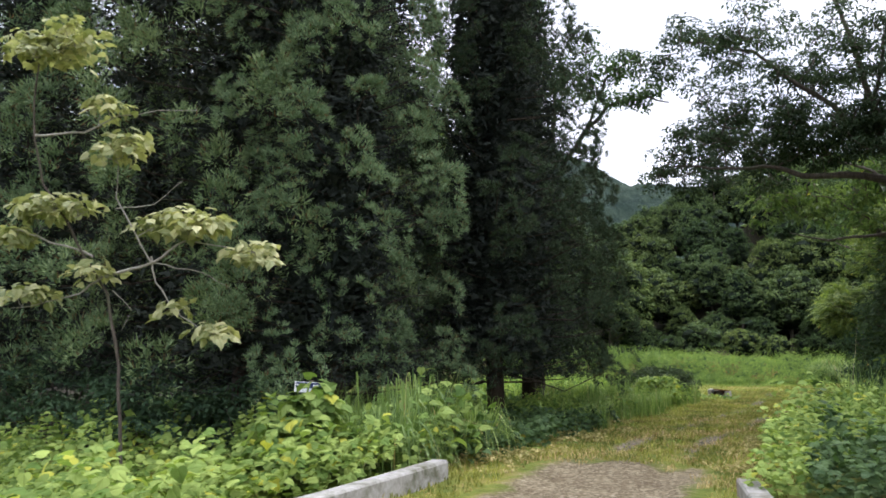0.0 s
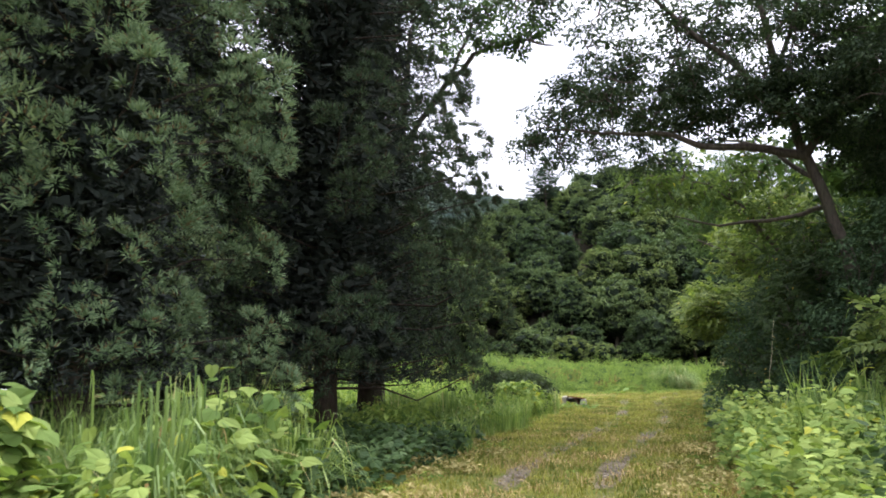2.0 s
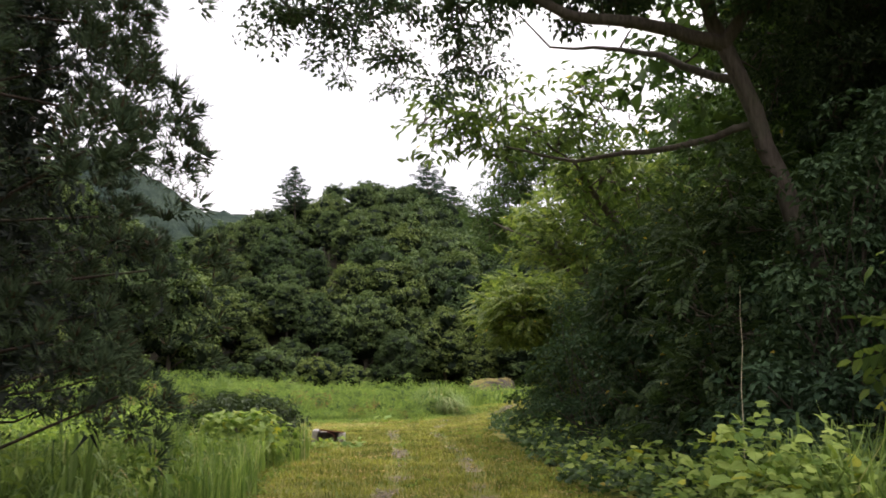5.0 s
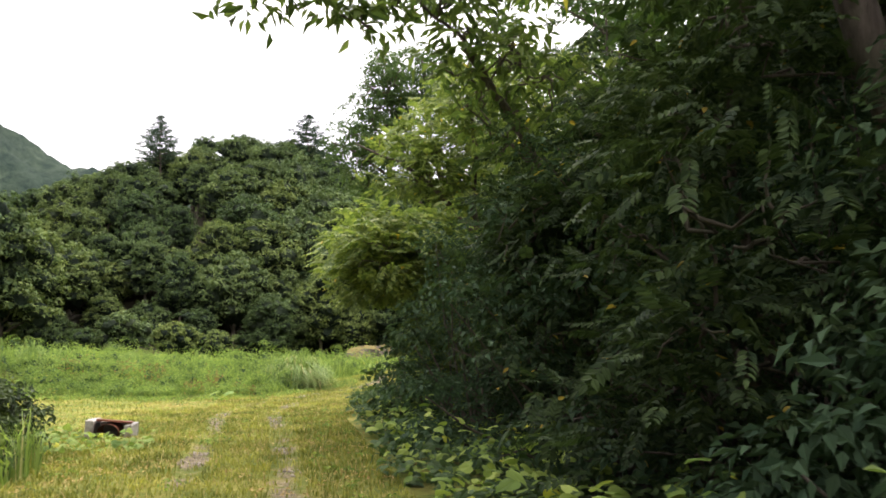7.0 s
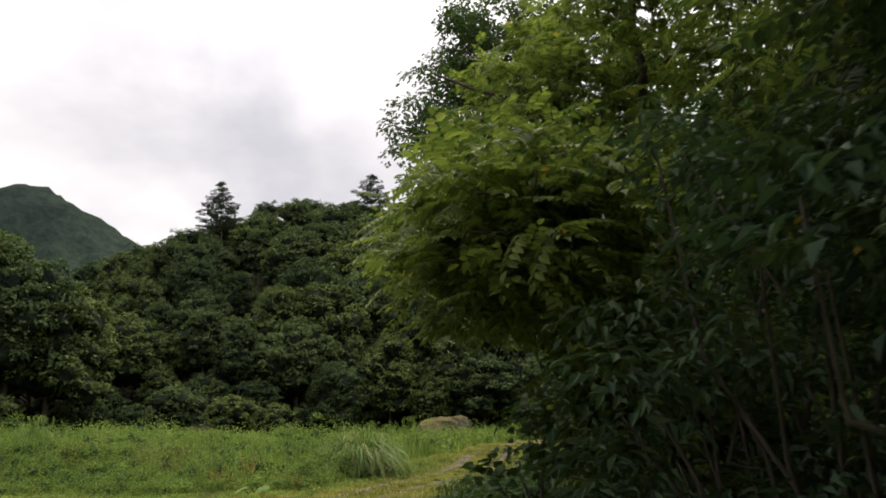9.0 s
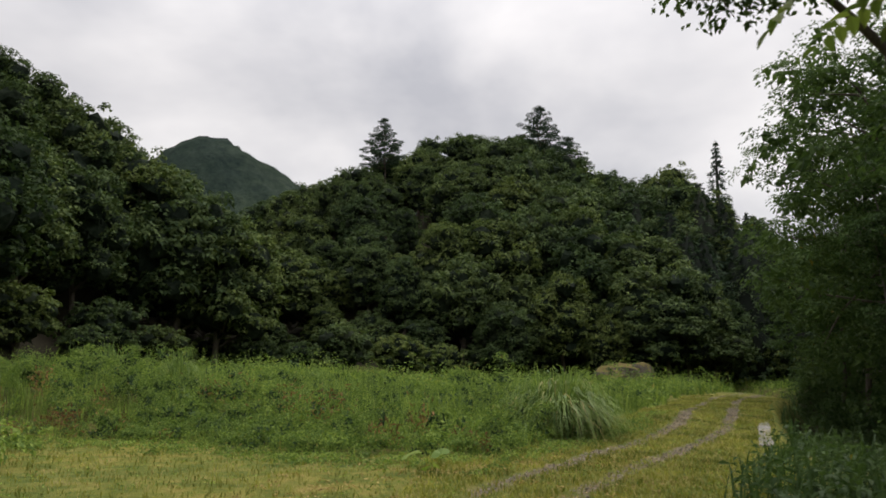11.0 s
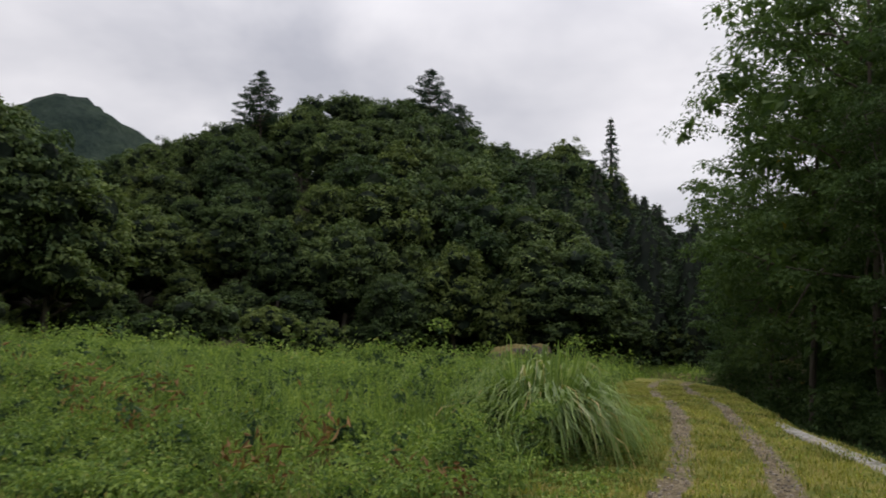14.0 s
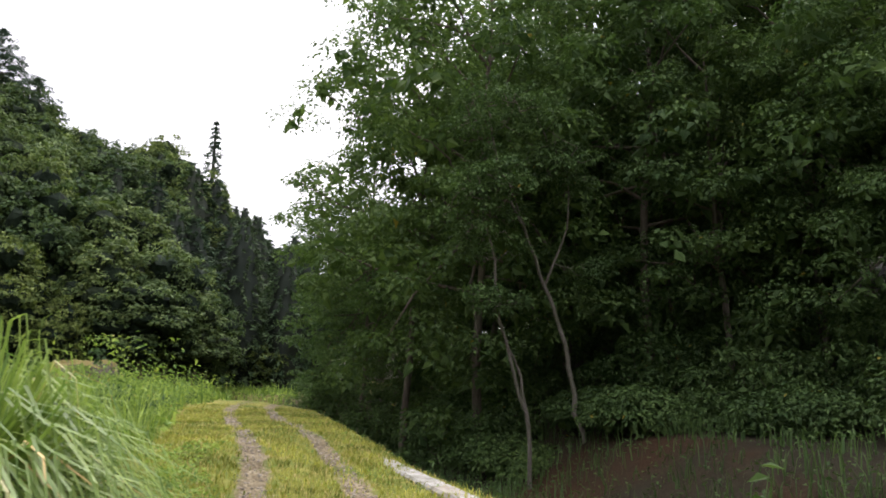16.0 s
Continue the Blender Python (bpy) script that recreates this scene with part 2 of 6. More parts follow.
def concrete_material(name, base=0.5):
    m = Mat(name)
    f = m.noise(9.0, 7.0, 0.7)
    c = m.ramp(f, (0.3, (base * 0.62, base * 0.58, base * 0.5)), (0.55, (base, base * 0.96, base * 0.88)), (0.8, (base * 1.3, base * 1.26, base * 1.18)))
    st = m.ramp(m.noise(2.2, 5.0, 0.7, 0.5), (0.48, (0, 0, 0)), (0.66, (1, 1, 1)))
    c = m.mix(st, c, (0.10, 0.098, 0.062))
    c = m.mix(m.ramp(m.noise(0.9, 4.0, 0.6), (0.5, (0, 0, 0)), (0.75, (0.7, 0.7, 0.7))), c, (0.20, 0.15, 0.10))
    return m.done(m.surface(c, 0.9, f, 0.5, 0.02, spec=0.2))


def rock_material():
    m = Mat("mossy_rock")
    f = m.noise(3.0, 8.0, 0.7)
    c = m.ramp(f, (0.3, (0.05, 0.042, 0.034)), (0.7, (0.17, 0.145, 0.12)))
    g = m.n("ShaderNodeNewGeometry")
    s = m.n("ShaderNodeSeparateXYZ")
    m.l(g.outputs["Normal"], s.inputs[0])
    a = m.n("ShaderNodeMath")
    a.operation = "MULTIPLY_ADD"
    a.inputs[1].default_value = 0.8
    m.l(f, a.inputs[0])
    m.l(s.outputs["Z"], a.inputs[2])
    c = m.mix(m.ramp(a.outputs[0], (0.95, (0, 0, 0)), (1.2, (1, 1, 1))), c, (0.17, 0.14, 0.055))
    return m.done(m.surface(c, 0.95, f, 1.0, 0.15, spec=0.1))


def mountain_material():
    m = Mat("wooded_slope")
    v = m.noise(0.13, 6.0, 0.75)
    c = m.ramp(v, (0.35, (0.013, 0.023, 0.020)), (0.65, (0.033, 0.049, 0.036)))
    c = m.mix(1.0, c, m.ramp(m.noise(0.02, 5.0), (0.35, (0.75, 0.8, 0.85)), (0.65, (1.25, 1.2, 1.05))), "MULTIPLY")
    return m.done(m.surface(c, 0.95, v, 0.8, 3.0, spec=0.05))


M_GROUND = ground_material()
M_CONC = concrete_material("weathered_concrete", 0.50)
M_PALE = concrete_material("pale_concrete", 0.30)
M_SLAB = concrete_material("dusty_slab", 0.33)
M_GRAVEL = leaf_material("gravel_stone", (0.13, 0.122, 0.070), (0.36, 0.345, 0.205), 0.0, 0.9, 0.1)
M_ROCK = rock_material()
M_MOUNT = mountain_material()


def plain(name, color, rough=0.5, metal=0.0):
    m = Mat(name)
    c = m.mix(1.0, color, m.ramp(m.noise(20.0, 5.0), (0.3, (0.75, 0.75, 0.75)), (0.7, (1.1, 1.1, 1.1))), "MULTIPLY")
    return m.done(m.surface(c, rough, metal=metal))


M_WHITE = plain("white_enamel", (0.75, 0.76, 0.78))
M_NAVY = plain("navy_enamel", (0.02, 0.03, 0.10))
M_RUST = plain("rusty_iron", (0.16, 0.055, 0.03), 0.85)
M_WOOD = plain("grey_post_wood", (0.16, 0.13, 0.10), 0.9)
M_STALK = plain("dry_stalk", (0.42, 0.36, 0.24), 0.9)


# ---- mesh tools ----
RNG = np.random.default_rng(7)


def mesh_np(name, verts, faces, mat, smooth=False):
    """A mesh from arrays; faces is a list of (n, k) index arrays."""
    me = bpy.data.meshes.new(name)
    verts = np.asarray(verts, np.float32)
    me.vertices.add(len(verts))
    me.vertices.foreach_set("co", verts.ravel())
    idx = np.concatenate([f.ravel() for f in faces]).astype(np.int32)
    sizes = np.concatenate([np.full(len(f), f.shape[1]) for f in faces])
    me.loops.add(len(idx))
    me.loops.foreach_set("vertex_index", idx)
    me.polygons.add(len(sizes))
    me.polygons.foreach_set("loop_start", (np.cumsum(sizes) - sizes).astype(np.int32))
    me.polygons.foreach_set("use_smooth", np.full(len(sizes), smooth))
    me.update(calc_edges=True)
    me.materials.append(mat)
    return me


def unit(v):
    return v / np.maximum(np.linalg.norm(v, axis=-1, keepdims=True), 1e-9)


def rand_dirs(n):
    return unit(RNG.normal(size=(n, 3)))


def leaf_geo(base, along, normal, length, width, fold=0.25, droop=0.15):
    """Folded leaves with a bent tip: four corners and two triangles each."""
    along = unit(along)
    side = unit(np.cross(along, normal))
    up = np.cross(side, along)
    L, W = np.reshape(length, (-1, 1)), np.reshape(width, (-1, 1))
    mid = base + along * L * 0.42
    v = np.stack([base, mid + side * W / 2 + up * W * fold, base + along * L - up * L * droop, mid - side * W / 2 + up * W * fold], 1)
    k = np.arange(len(base))[:, None] * 4
    f = np.concatenate([k + [0, 1, 2], k + [0, 2, 3]])
    return v.reshape(-1, 3), f


def oval_geo(base, along, normal, length, width):
    """Rounded leaflets with a drawn-out tip: six corners and four triangles each."""
    along = unit(along)
    side = unit(np.cross(along, normal))
    up = np.cross(side, along)
    L, W = np.reshape(length, (-1, 1)), np.reshape(width, (-1, 1))
    pts = [(0, 0, 0), (0.28, 0.5, 0.05), (0.66, 0.4, 0.02), (1.0, 0, -0.16), (0.66, -0.4, 0.02), (0.28, -0.5, 0.05)]
    v = np.stack([base + along * L * a + side * W * b + up * L * c for a, b, c in pts], 1)
    k = np.arange(len(base))[:, None] * 6
    return v.reshape(-1, 3), np.concatenate([k + [0, i, i + 1] for i in range(1, 5)])


def heart_geo(base, along, normal, length, width):
    """Broad three-lobed leaves: seven corners, fanned from the stalk."""
    along = unit(along)
    side = unit(np.cross(along, normal))
    up = np.cross(side, along)
    L, W = np.reshape(length, (-1, 1)), np.reshape(width, (-1, 1))
    pts = [(0, 0, 0.02), (-0.10, 0.16, -0.01), (-0.10, 0.34, -0.05), (0.08, 0.50, -0.08), (0.36, 0.50, -0.04), (0.56, 0.34, 0.0), (0.80, 0.16, -0.05), (1.0, 0.0, -0.16)]
    pts += [(a, -b, c) for a, b, c in pts[6:0:-1]]
    v = np.stack([base + along * L * a + side * W * b + up * L * c for a, b, c in pts], 1)
    k = np.arange(len(base))[:, None] * 14
    f = np.concatenate([k + [0, i, i + 1] for i in range(1, 13)])
    return v.reshape(-1, 3), f


def blade_geo(base, lean, height, width, bend=0.35):
    """Grass blades: a strip of two steps that tapers and arches over."""
    n = len(base)
    lean = unit(lean * [1, 1, 0] + 1e-6)
    side = np.stack([-lean[:, 1], lean[:, 0], np.zeros(n)], 1)
    H, W = np.reshape(height, (-1, 1)), np.reshape(width, (-1, 1))
    bend = np.reshape(np.broadcast_to(bend, n), (-1, 1))
    z = np.array([0, 0, 1.0])
    p1 = base + z * H * 0.55 + lean * H * bend * 0.3
    p2 = base + z * H * (1 - 0.35 * bend) + lean * H * bend
    v = np.stack([base - side * W / 2, base + side * W / 2, p1 - side * W * 0.4, p1 + side * W * 0.4, p2], 1)
    k = np.arange(n)[:, None] * 5
    return v.reshape(-1, 3), np.concatenate([k + [0, 1, 3], k + [0, 3, 2], k + [2, 3, 4]])


def joined(*geos):
    vs, fs, at = [], [], 0
    for v, f in geos:
        vs.append(v)
        fs.append(f + at)
        at += len(v)
    return np.concatenate(vs), fs


def tube_geo(points, radii, sides=7):
    """A tapered, closed tube along points."""
    p = np.asarray(points, float)
    r = np.asarray(radii, float)
    d = unit(np.gradient(p, axis=0))
    ref = np.where(np.abs(d[:, 2:3]) > 0.9, [[1.0, 0, 0]], [[0, 0, 1.0]])
    a = unit(np.cross(d, ref))
    b = np.cross(d, a)
    th = np.linspace(0, 2 * np.pi, sides, endpoint=False)
    v = p[:, None] + r[:, None, None] * (np.cos(th)[None, :, None] * a[:, None] + np.sin(th)[None, :, None] * b[:, None])
    n = len(p)
    i, j = np.meshgrid(np.arange(n - 1), np.arange(sides), indexing="ij")
    q = np.stack([i * sides + j, i * sides + (j + 1) % sides, (i + 1) * sides + (j + 1) % sides, (i + 1) * sides + j], -1).reshape(-1, 4)
    tri = np.concatenate([q[:, [0, 1, 2]], q[:, [0, 2, 3]]])
    return v.reshape(-1, 3), tri


def bent(a, b, n=7, wob=0.06, sag=0.0):
    """Points of a limb from a to b that wavers."""
    a, b = np.array(a, float), np.array(b, float)
    s = np.linspace(0, 1, n)[:, None]
    w = RNG.normal(size=(n, 3)) * wob * np.linalg.norm(b - a) * np.sin(np.pi * s)
    return a + (b - a) * s + w + np.array([0, 0, 1.0]) * sag * np.sin(np.pi * s) * np.linalg.norm(b - a)


def part(name, me, parent, label=""):
    """Links a mesh as one part under a thing."""
    ob = new(name, me)
    ob.parent = parent
    if label:
        tagged(ob, label)
    return ob


def thing(name, x, y, z, label, category, group="", kind=""):
    ob = new(name)
    ob.matrix_world = pose(x, y, z)
    return tagged(ob, label, category, group, kind)


def clump_leaves(centers, radii, per, length, width, flat=0.7, updraft=0.6, shape=leaf_geo, low=-0.35):
    """Leaves over the outside of clumps, facing up and out."""
    k = len(centers)
    c = np.repeat(np.asarray(centers), per, 0)
    r = np.repeat(np.asarray(radii), per)[:, None]
    u = rand_dirs(k * per)
    u[:, 2] = np.where(u[:, 2] < low, -u[:, 2], u[:, 2])
    pos = c + u * r * (0.55 + 0.5 * RNG.random((k * per, 1)) ** 0.6) * [1, 1, flat]
    nor = unit(u * 0.7 + np.array([0, 0, updraft]) + RNG.normal(size=u.shape) * 0.35)
    al = u * [1, 1, 0.3] + RNG.normal(size=u.shape) * 0.6 - [0, 0, 0.25]
    al = unit(al - nor * (al * nor).sum(1, keepdims=True))
    s = RNG.uniform(0.7, 1.25, k * per)
    return shape(pos, al, nor, length * s, width * s)


ICO = unit(np.array([(0, 1, 1.618), (0, -1, 1.618), (0, 1, -1.618), (0, -1, -1.618), (1, 1.618, 0), (-1, 1.618, 0), (1, -1.618, 0), (-1, -1.618, 0), (1.618, 0, 1), (-1.618, 0, 1), (1.618, 0, -1), (-1.618, 0, -1)]))
ICO_F = np.array([(a, b, c) for a in range(12) for b in range(a + 1, 12) for c in range(b + 1, 12) if max(np.linalg.norm(ICO[a] - ICO[b]), np.linalg.norm(ICO[b] - ICO[c]), np.linalg.norm(ICO[a] - ICO[c])) < 1.2])


def finer(v, f):
    """Splits each triangle of a unit ball into four."""
    seen, out, v = {}, [], [tuple(p) for p in v]

    def mid(a, c):
        key = (min(a, c), max(a, c))
        if key not in seen:
            p = np.array(v[a]) + np.array(v[c])
            seen[key] = len(v)
            v.append(tuple(p / np.linalg.norm(p)))
        return seen[key]

    for a, c, d in f:
        x, y, z = mid(a, c), mid(c, d), mid(d, a)
        out += [(a, x, z), (c, y, x), (d, z, y), (x, y, z)]
    return np.array(v), np.array(out)


BALL, BALL_F = finer(ICO, ICO_F)


def lobe_geo(centers, radii, flat):
    """The close foliage inside a crown's lobes, lumpy and rounded."""
    c, r = np.asarray(centers), np.asarray(radii)
    k = len(c)
    v = c[:, None] + BALL[None] * (r[:, None, None] * RNG.uniform(0.72, 1.12, (k, len(BALL), 1))) * [1, 1, flat]
    f = (np.arange(k) * len(BALL))[:, None, None] + BALL_F[None]
    return v.reshape(-1, 3), f.reshape(-1, 3)


def core_geo(centers, radii, flat=0.6):
    """The close inner foliage of clumps, as rough lumps behind the outer leaves."""
    c, r = np.asarray(centers), np.asarray(radii)
    k = len(c)
    v = c[:, None] + ICO[None] * (r[:, None, None] * RNG.uniform(0.75, 1.25, (k, 12, 1))) * [1, 1, flat]
    f = (np.arange(k) * 12)[:, None, None] + ICO_F[None]
    return v.reshape(-1, 3), f.reshape(-1, 3)


def inner_geo(centers, radii, per, size, flat=0.7):
    """The close inner foliage of clumps: a few larger leaves at all angles."""
    c = np.repeat(np.asarray(centers), per, 0)
    r = np.repeat(np.asarray(radii), per)
    n = len(c)
    pos = c + rand_dirs(n) * (r * RNG.uniform(0.1, 0.6, n))[:, None] * [1, 1, flat]
    return leaf_geo(pos, rand_dirs(n), rand_dirs(n) + [0, 0, 0.8], size * r * RNG.uniform(0.6, 1.2, n), size * 0.6 * r)


def lobe_leaves(c, r, per, leaf, flat):
    """Sprays over the domed upper sides of a crown's lobes."""
    k = len(c)
    u = rand_dirs(k * per)
    u[:, 2] = np.where(u[:, 2] < -0.3, -u[:, 2], u[:, 2])
    rr = np.repeat(r, per)[:, None] * RNG.uniform(0.76, 1.08, (k * per, 1))
    rr = rr * (1 + 0.16 * np.sin(u[:, :1] * 6 + np.repeat(c[:, 2:], per, 0) * 5) * np.cos(u[:, 1:2] * 7))
    pos = np.repeat(c, per, 0) + u * rr * [1, 1, flat]
    nor = unit(u * 0.9 + [0, 0, 0.5] + RNG.normal(size=u.shape) * 0.4)
    al = unit(np.cross(nor, rand_dirs(k * per)) - [0, 0, 0.2])
    s = leaf * RNG.uniform(0.6, 1.3, k * per)
    return chip_geo(pos, al, nor, s, s * 0.85)


def chip_geo(base, along, normal, length, width):
    """Leaf sprays seen from far off: one pointed triangle each."""
    along = unit(along)
    side = unit(np.cross(along, normal))
    L, W = np.reshape(length, (-1, 1)), np.reshape(width, (-1, 1))
    v = np.stack([base - side * W / 2, base + side * W / 2, base + along * L], 1)
    return v.reshape(-1, 3), np.arange(len(base) * 3).reshape(-1, 3)


# ---- ground ----
def smooth(a, b, x):
    t = np.clip((x - a) / (b - a), 0, 1)
    return t * t * (3 - 2 * t)


TRACK = np.array([(4.0, -16), (2.0, -7), (0.4, -2), (-0.1, 3), (-0.15, 6.6), (0.0, 9.5), (0.5, 15), (0.5, 20), (0.35, 24), (0.15, 29), (0.75, 32.5), (2.2, 36), (3.6, 39.2), (4.9, 42.6), (6.2, 46.6), (7.7, 52), (9.2, 57.5), (11.5, 64), (15.0, 72), (20, 82)], float)
KERB = np.array([(5.5, 38.4), (6.6, 42.4), (7.85, 46.8), (9.45, 52.8), (11.6, 59.0), (14.0, 65.0)], float)


def dense(line, step=0.1):
    """Points along a smooth curve through a line's corners."""
    k = np.r_[0, np.cumsum(np.linalg.norm(np.diff(line, axis=0), axis=1))]
    s = np.arange(0, k[-1], step)
    p = np.stack([np.interp(s, k, line[:, i]) for i in range(2)], 1)
    w = np.ones(31) / 31
    pad = np.pad(p, ((15, 15), (0, 0)), mode="edge")
    return np.stack([np.convolve(pad[:, i], w, "valid") for i in range(2)], 1)


TRACK_D = dense(TRACK)
KERB_D = dense(KERB)


def off_line(line, x, y):
    """The signed distance from a line (positive on its right) at each point."""
    out = np.empty(len(x))
    step = unit(np.gradient(line, axis=0))
    for k in range(0, len(x), 4000):
        q = np.stack([x[k : k + 4000], y[k : k + 4000]], 1)
        d = q[:, None] - line[None]
        i = (d**2).sum(-1).argmin(1)
        dd = d[np.arange(len(q)), i]
        t = step[i]
        out[k : k + 4000] = np.sign(dd[:, 0] * t[:, 1] - dd[:, 1] * t[:, 0]) * np.linalg.norm(dd, axis=1)
    return out


def lumps(x, y, scale, seed=0.0):
    """A cheap smooth unevenness from sines, about -1 to 1."""
    return (np.sin(x * scale + seed) * np.cos(y * scale * 1.13 + seed * 2.1) + 0.6 * np.sin(x * scale * 2.3 - y * scale * 1.7 + seed * 3.3) + 0.4 * np.cos(x * scale * 4.1 + y * scale * 3.7 + seed)) / 2


def bank_drop(x, y):
    """How far the stream bed lies under the meadow on the far side of the edging, and the slope across it."""
    line = np.interp(y, KERB_D[:, 1], KERB_D[:, 0])
    d = x - line - 0.3
    inside = smooth(30, 39, y) * (1 - smooth(95, 120, y))
    return inside, d


def wood_edge(x):
    """How far out the field runs before the wood begins."""
    return 84 + 22 * smooth(-14, 14, x)


def height(x, y):
    x, y = np.asarray(x, float), np.asarray(y, float)
    z = 0.03 * lumps(x, y, 0.9)
    # meadow bank that climbs from the track to the field
    edge = 38.8 - 2.8 * smooth(-9, -2, x) + 1.1 * np.clip(x + 0.6, 0, 30)
    left = smooth(-2, -14, x)
    z = z + smooth(0.0, 5.5, y - edge) * (0.30 + 0.75 * left) * (1 - smooth(6, 14, x - 0.2 * (y - 40))) + 0.10 * lumps(x, y, 0.35, 2.0) * smooth(0, 4, y - edge)
    # wooded hills behind and to the west
    edge2 = wood_edge(x)
    hill = 24.0 * smooth(edge2 - 1, edge2 + 46 - 0.2 * (edge2 - 84), y) * (1 - 0.85 * smooth(18, 52, x)) * (1 - 0.7 * smooth(-3, -48, x))
    west = 40 * smooth(-23, -62, x) * smooth(20, 55, y + 0.2 * x) * (1 - 0.75 * smooth(84, 116, y))
    z = z + np.maximum(hill, west) + 0.25 * np.minimum(hill, west)
    # stream course beside the track, with a wooded slope beyond it
    inside, d = bank_drop(x, y)
    cut = -1.7 * smooth(0.0, 1.2, d) + 1.9 * smooth(5.0, 8.5, d) + 12 * smooth(9.0, 52.0, d)
    z = z + inside * cut * (1 - smooth(84, 120, y))
    east = 5 * smooth(6.5, 22, x) * (1 - smooth(28, 38, y)) * smooth(-30, -5, y)
    z = z + east
    # low ground beside the bridge
    z = z - 0.5 * smooth(2.3, 4.5, -x) * (1 - smooth(-1.5, 3.5, y)) - 0.5 * smooth(3.6, 6.0, x) * (1 - smooth(-4, 0.5, y)) * 0
    far = np.hypot(x, y - 30)
    return z + 60 * smooth(220, 1200, far)


def spaced(lo, a, b, hi, fine, grow=1.16):
    core = list(np.arange(a, b + fine, fine))
    s, v = fine, core[-1]
    up = []
    while v < hi:
        s *= grow
        v += s
        up.append(v)
    s, v, dn = fine, core[0], []
    while v > lo:
        s *= grow
        v -= s
        dn.append(v)
    return np.array(dn[::-1] + core + up)


def field_front(x, y):
    """How far a place lies behind the ragged front of the fallow field."""
    return y - (38.8 - 2.8 * smooth(-9, -2, x)) - 0.5 * lumps(x, y, 0.9, 3.0) - 0.35 * lumps(x, y, 2.3, 1.0)


def in_field(x, y, o, soft=0.01):
    """One inside the fallow field, nought outside it."""
    side = -2.0 - o - 0.3 * lumps(x, y, 1.1, 6.0)
    return smooth(0, soft, field_front(x, y)) * smooth(0, soft, side) * (x > -25) * (y < wood_edge(x) + 1)


gx = spaced(-1500, -6, 11, 1500, 0.13)
gy = spaced(-1200, -6, 64, 1500, 0.19)
GX, GY = np.meshgrid(gx, gy)
fx, fy = GX.ravel(), GY.ravel()
off = off_line(TRACK_D, fx, fy)
rut = np.exp(-((np.abs(off + 0.08 * lumps(fx, fy, 1.1, 8.0)) - 0.62) / (0.20 + 0.03 * smooth(30, 38, fy))) ** 2) * np.clip(0.40 + 0.30 * lumps(fx, fy, 0.8, 5.0) + 0.24 * lumps(fx, fy, 2.7, 1.0) + 0.24 * smooth(28, 40, fy) + 0.3 * (1 - smooth(6, 13, fy)), 0, 0.75) * smooth(2.2, 6, fy)
rut = np.maximum(rut, 0.75 * np.exp(-((off / 1.25) ** 4)) * (1 - smooth(2.0, 3.6, fy + 0.7 * lumps(fx, fy, 1.7))))
gz = height(fx, fy) - 0.05 * np.exp(-((np.abs(off) - 0.62) / 0.25) ** 2) * (np.abs(off) < 2)
ins, bd = bank_drop(fx, fy)
soil_and_shade = np.maximum(ins * smooth(0.2, 1.0, bd) * (1 - smooth(80, 100, fy)), smooth(0, 4, fy - wood_edge(fx)))
soil_and_shade = np.maximum(soil_and_shade, smooth(-3.5, -5.0, fx) * (1 - smooth(13, 18, fy)) * smooth(0, 2, fy))
soil_and_shade = np.maximum(soil_and_shade, np.maximum(smooth(-21, -25, fx), smooth(2.9, 4.0, fx) * (1 - smooth(26, 34, fy))))
# field ground darkened too: shade between the weeds, put in as colour
soil_and_shade = np.maximum(soil_and_shade, 0.5 * in_field(fx, fy, off, 1.6))
earth = ins * smooth(1.0, 2.0, bd) * (1 - smooth(7.5, 10, bd)) * smooth(-0.3, 0.6, lumps(fx, fy, 0.5, 3.0) + 0.3 * lumps(fx, fy, 1.7, 1.0))
nx, ny = len(gx), len(gy)
ii, jj = np.meshgrid(np.arange(ny - 1), np.arange(nx - 1), indexing="ij")
quads = np.stack([ii * nx + jj, ii * nx + jj + 1, (ii + 1) * nx + jj + 1, (ii + 1) * nx + jj], -1).reshape(-1, 4)
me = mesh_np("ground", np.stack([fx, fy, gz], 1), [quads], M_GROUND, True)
for key, values in (("rut", rut), ("soil_and_shade", soil_and_shade), ("earth", earth)):
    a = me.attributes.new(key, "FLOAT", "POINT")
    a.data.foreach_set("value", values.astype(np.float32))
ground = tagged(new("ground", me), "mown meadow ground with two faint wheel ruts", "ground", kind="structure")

# mountain far behind the wood
mx, my = np.meshgrid(np.linspace(-900, 500, 300), np.linspace(420, 980, 90))
ridge = (140 + 42 * np.exp(-((np.abs(mx + 248) / 58) ** 2.1))) * np.exp(-(((mx + 230) / 380) ** 2))
mz = ridge * np.exp(-(((my - 632) / 130) ** 2)) + 5 * lumps(mx, my, 0.045) + 3 * lumps(mx, my, 0.13, 1.0) + 2.0 * lumps(mx, my, 0.35, 3.0) + 2.2 * lumps(mx, my, 0.6, 5.0) + 1.6 * lumps(mx, my, 1.7, 2.0) + 2
k = np.arange(90 * 300).reshape(90, 300)
mq = np.stack([k[:-1, :-1], k[:-1, 1:], k[1:, 1:], k[1:, :-1]], -1).reshape(-1, 4)
tagged(new("mountain", mesh_np("mountain", np.stack([mx.ravel(), my.ravel(), mz.ravel()], 1), [mq], M_MOUNT, True)), "distant wooded mountain under the cloud", "mountain", kind="structure")


def gz_at(x, y):
    return float(height(np.array([x]), np.array([y]))[0])


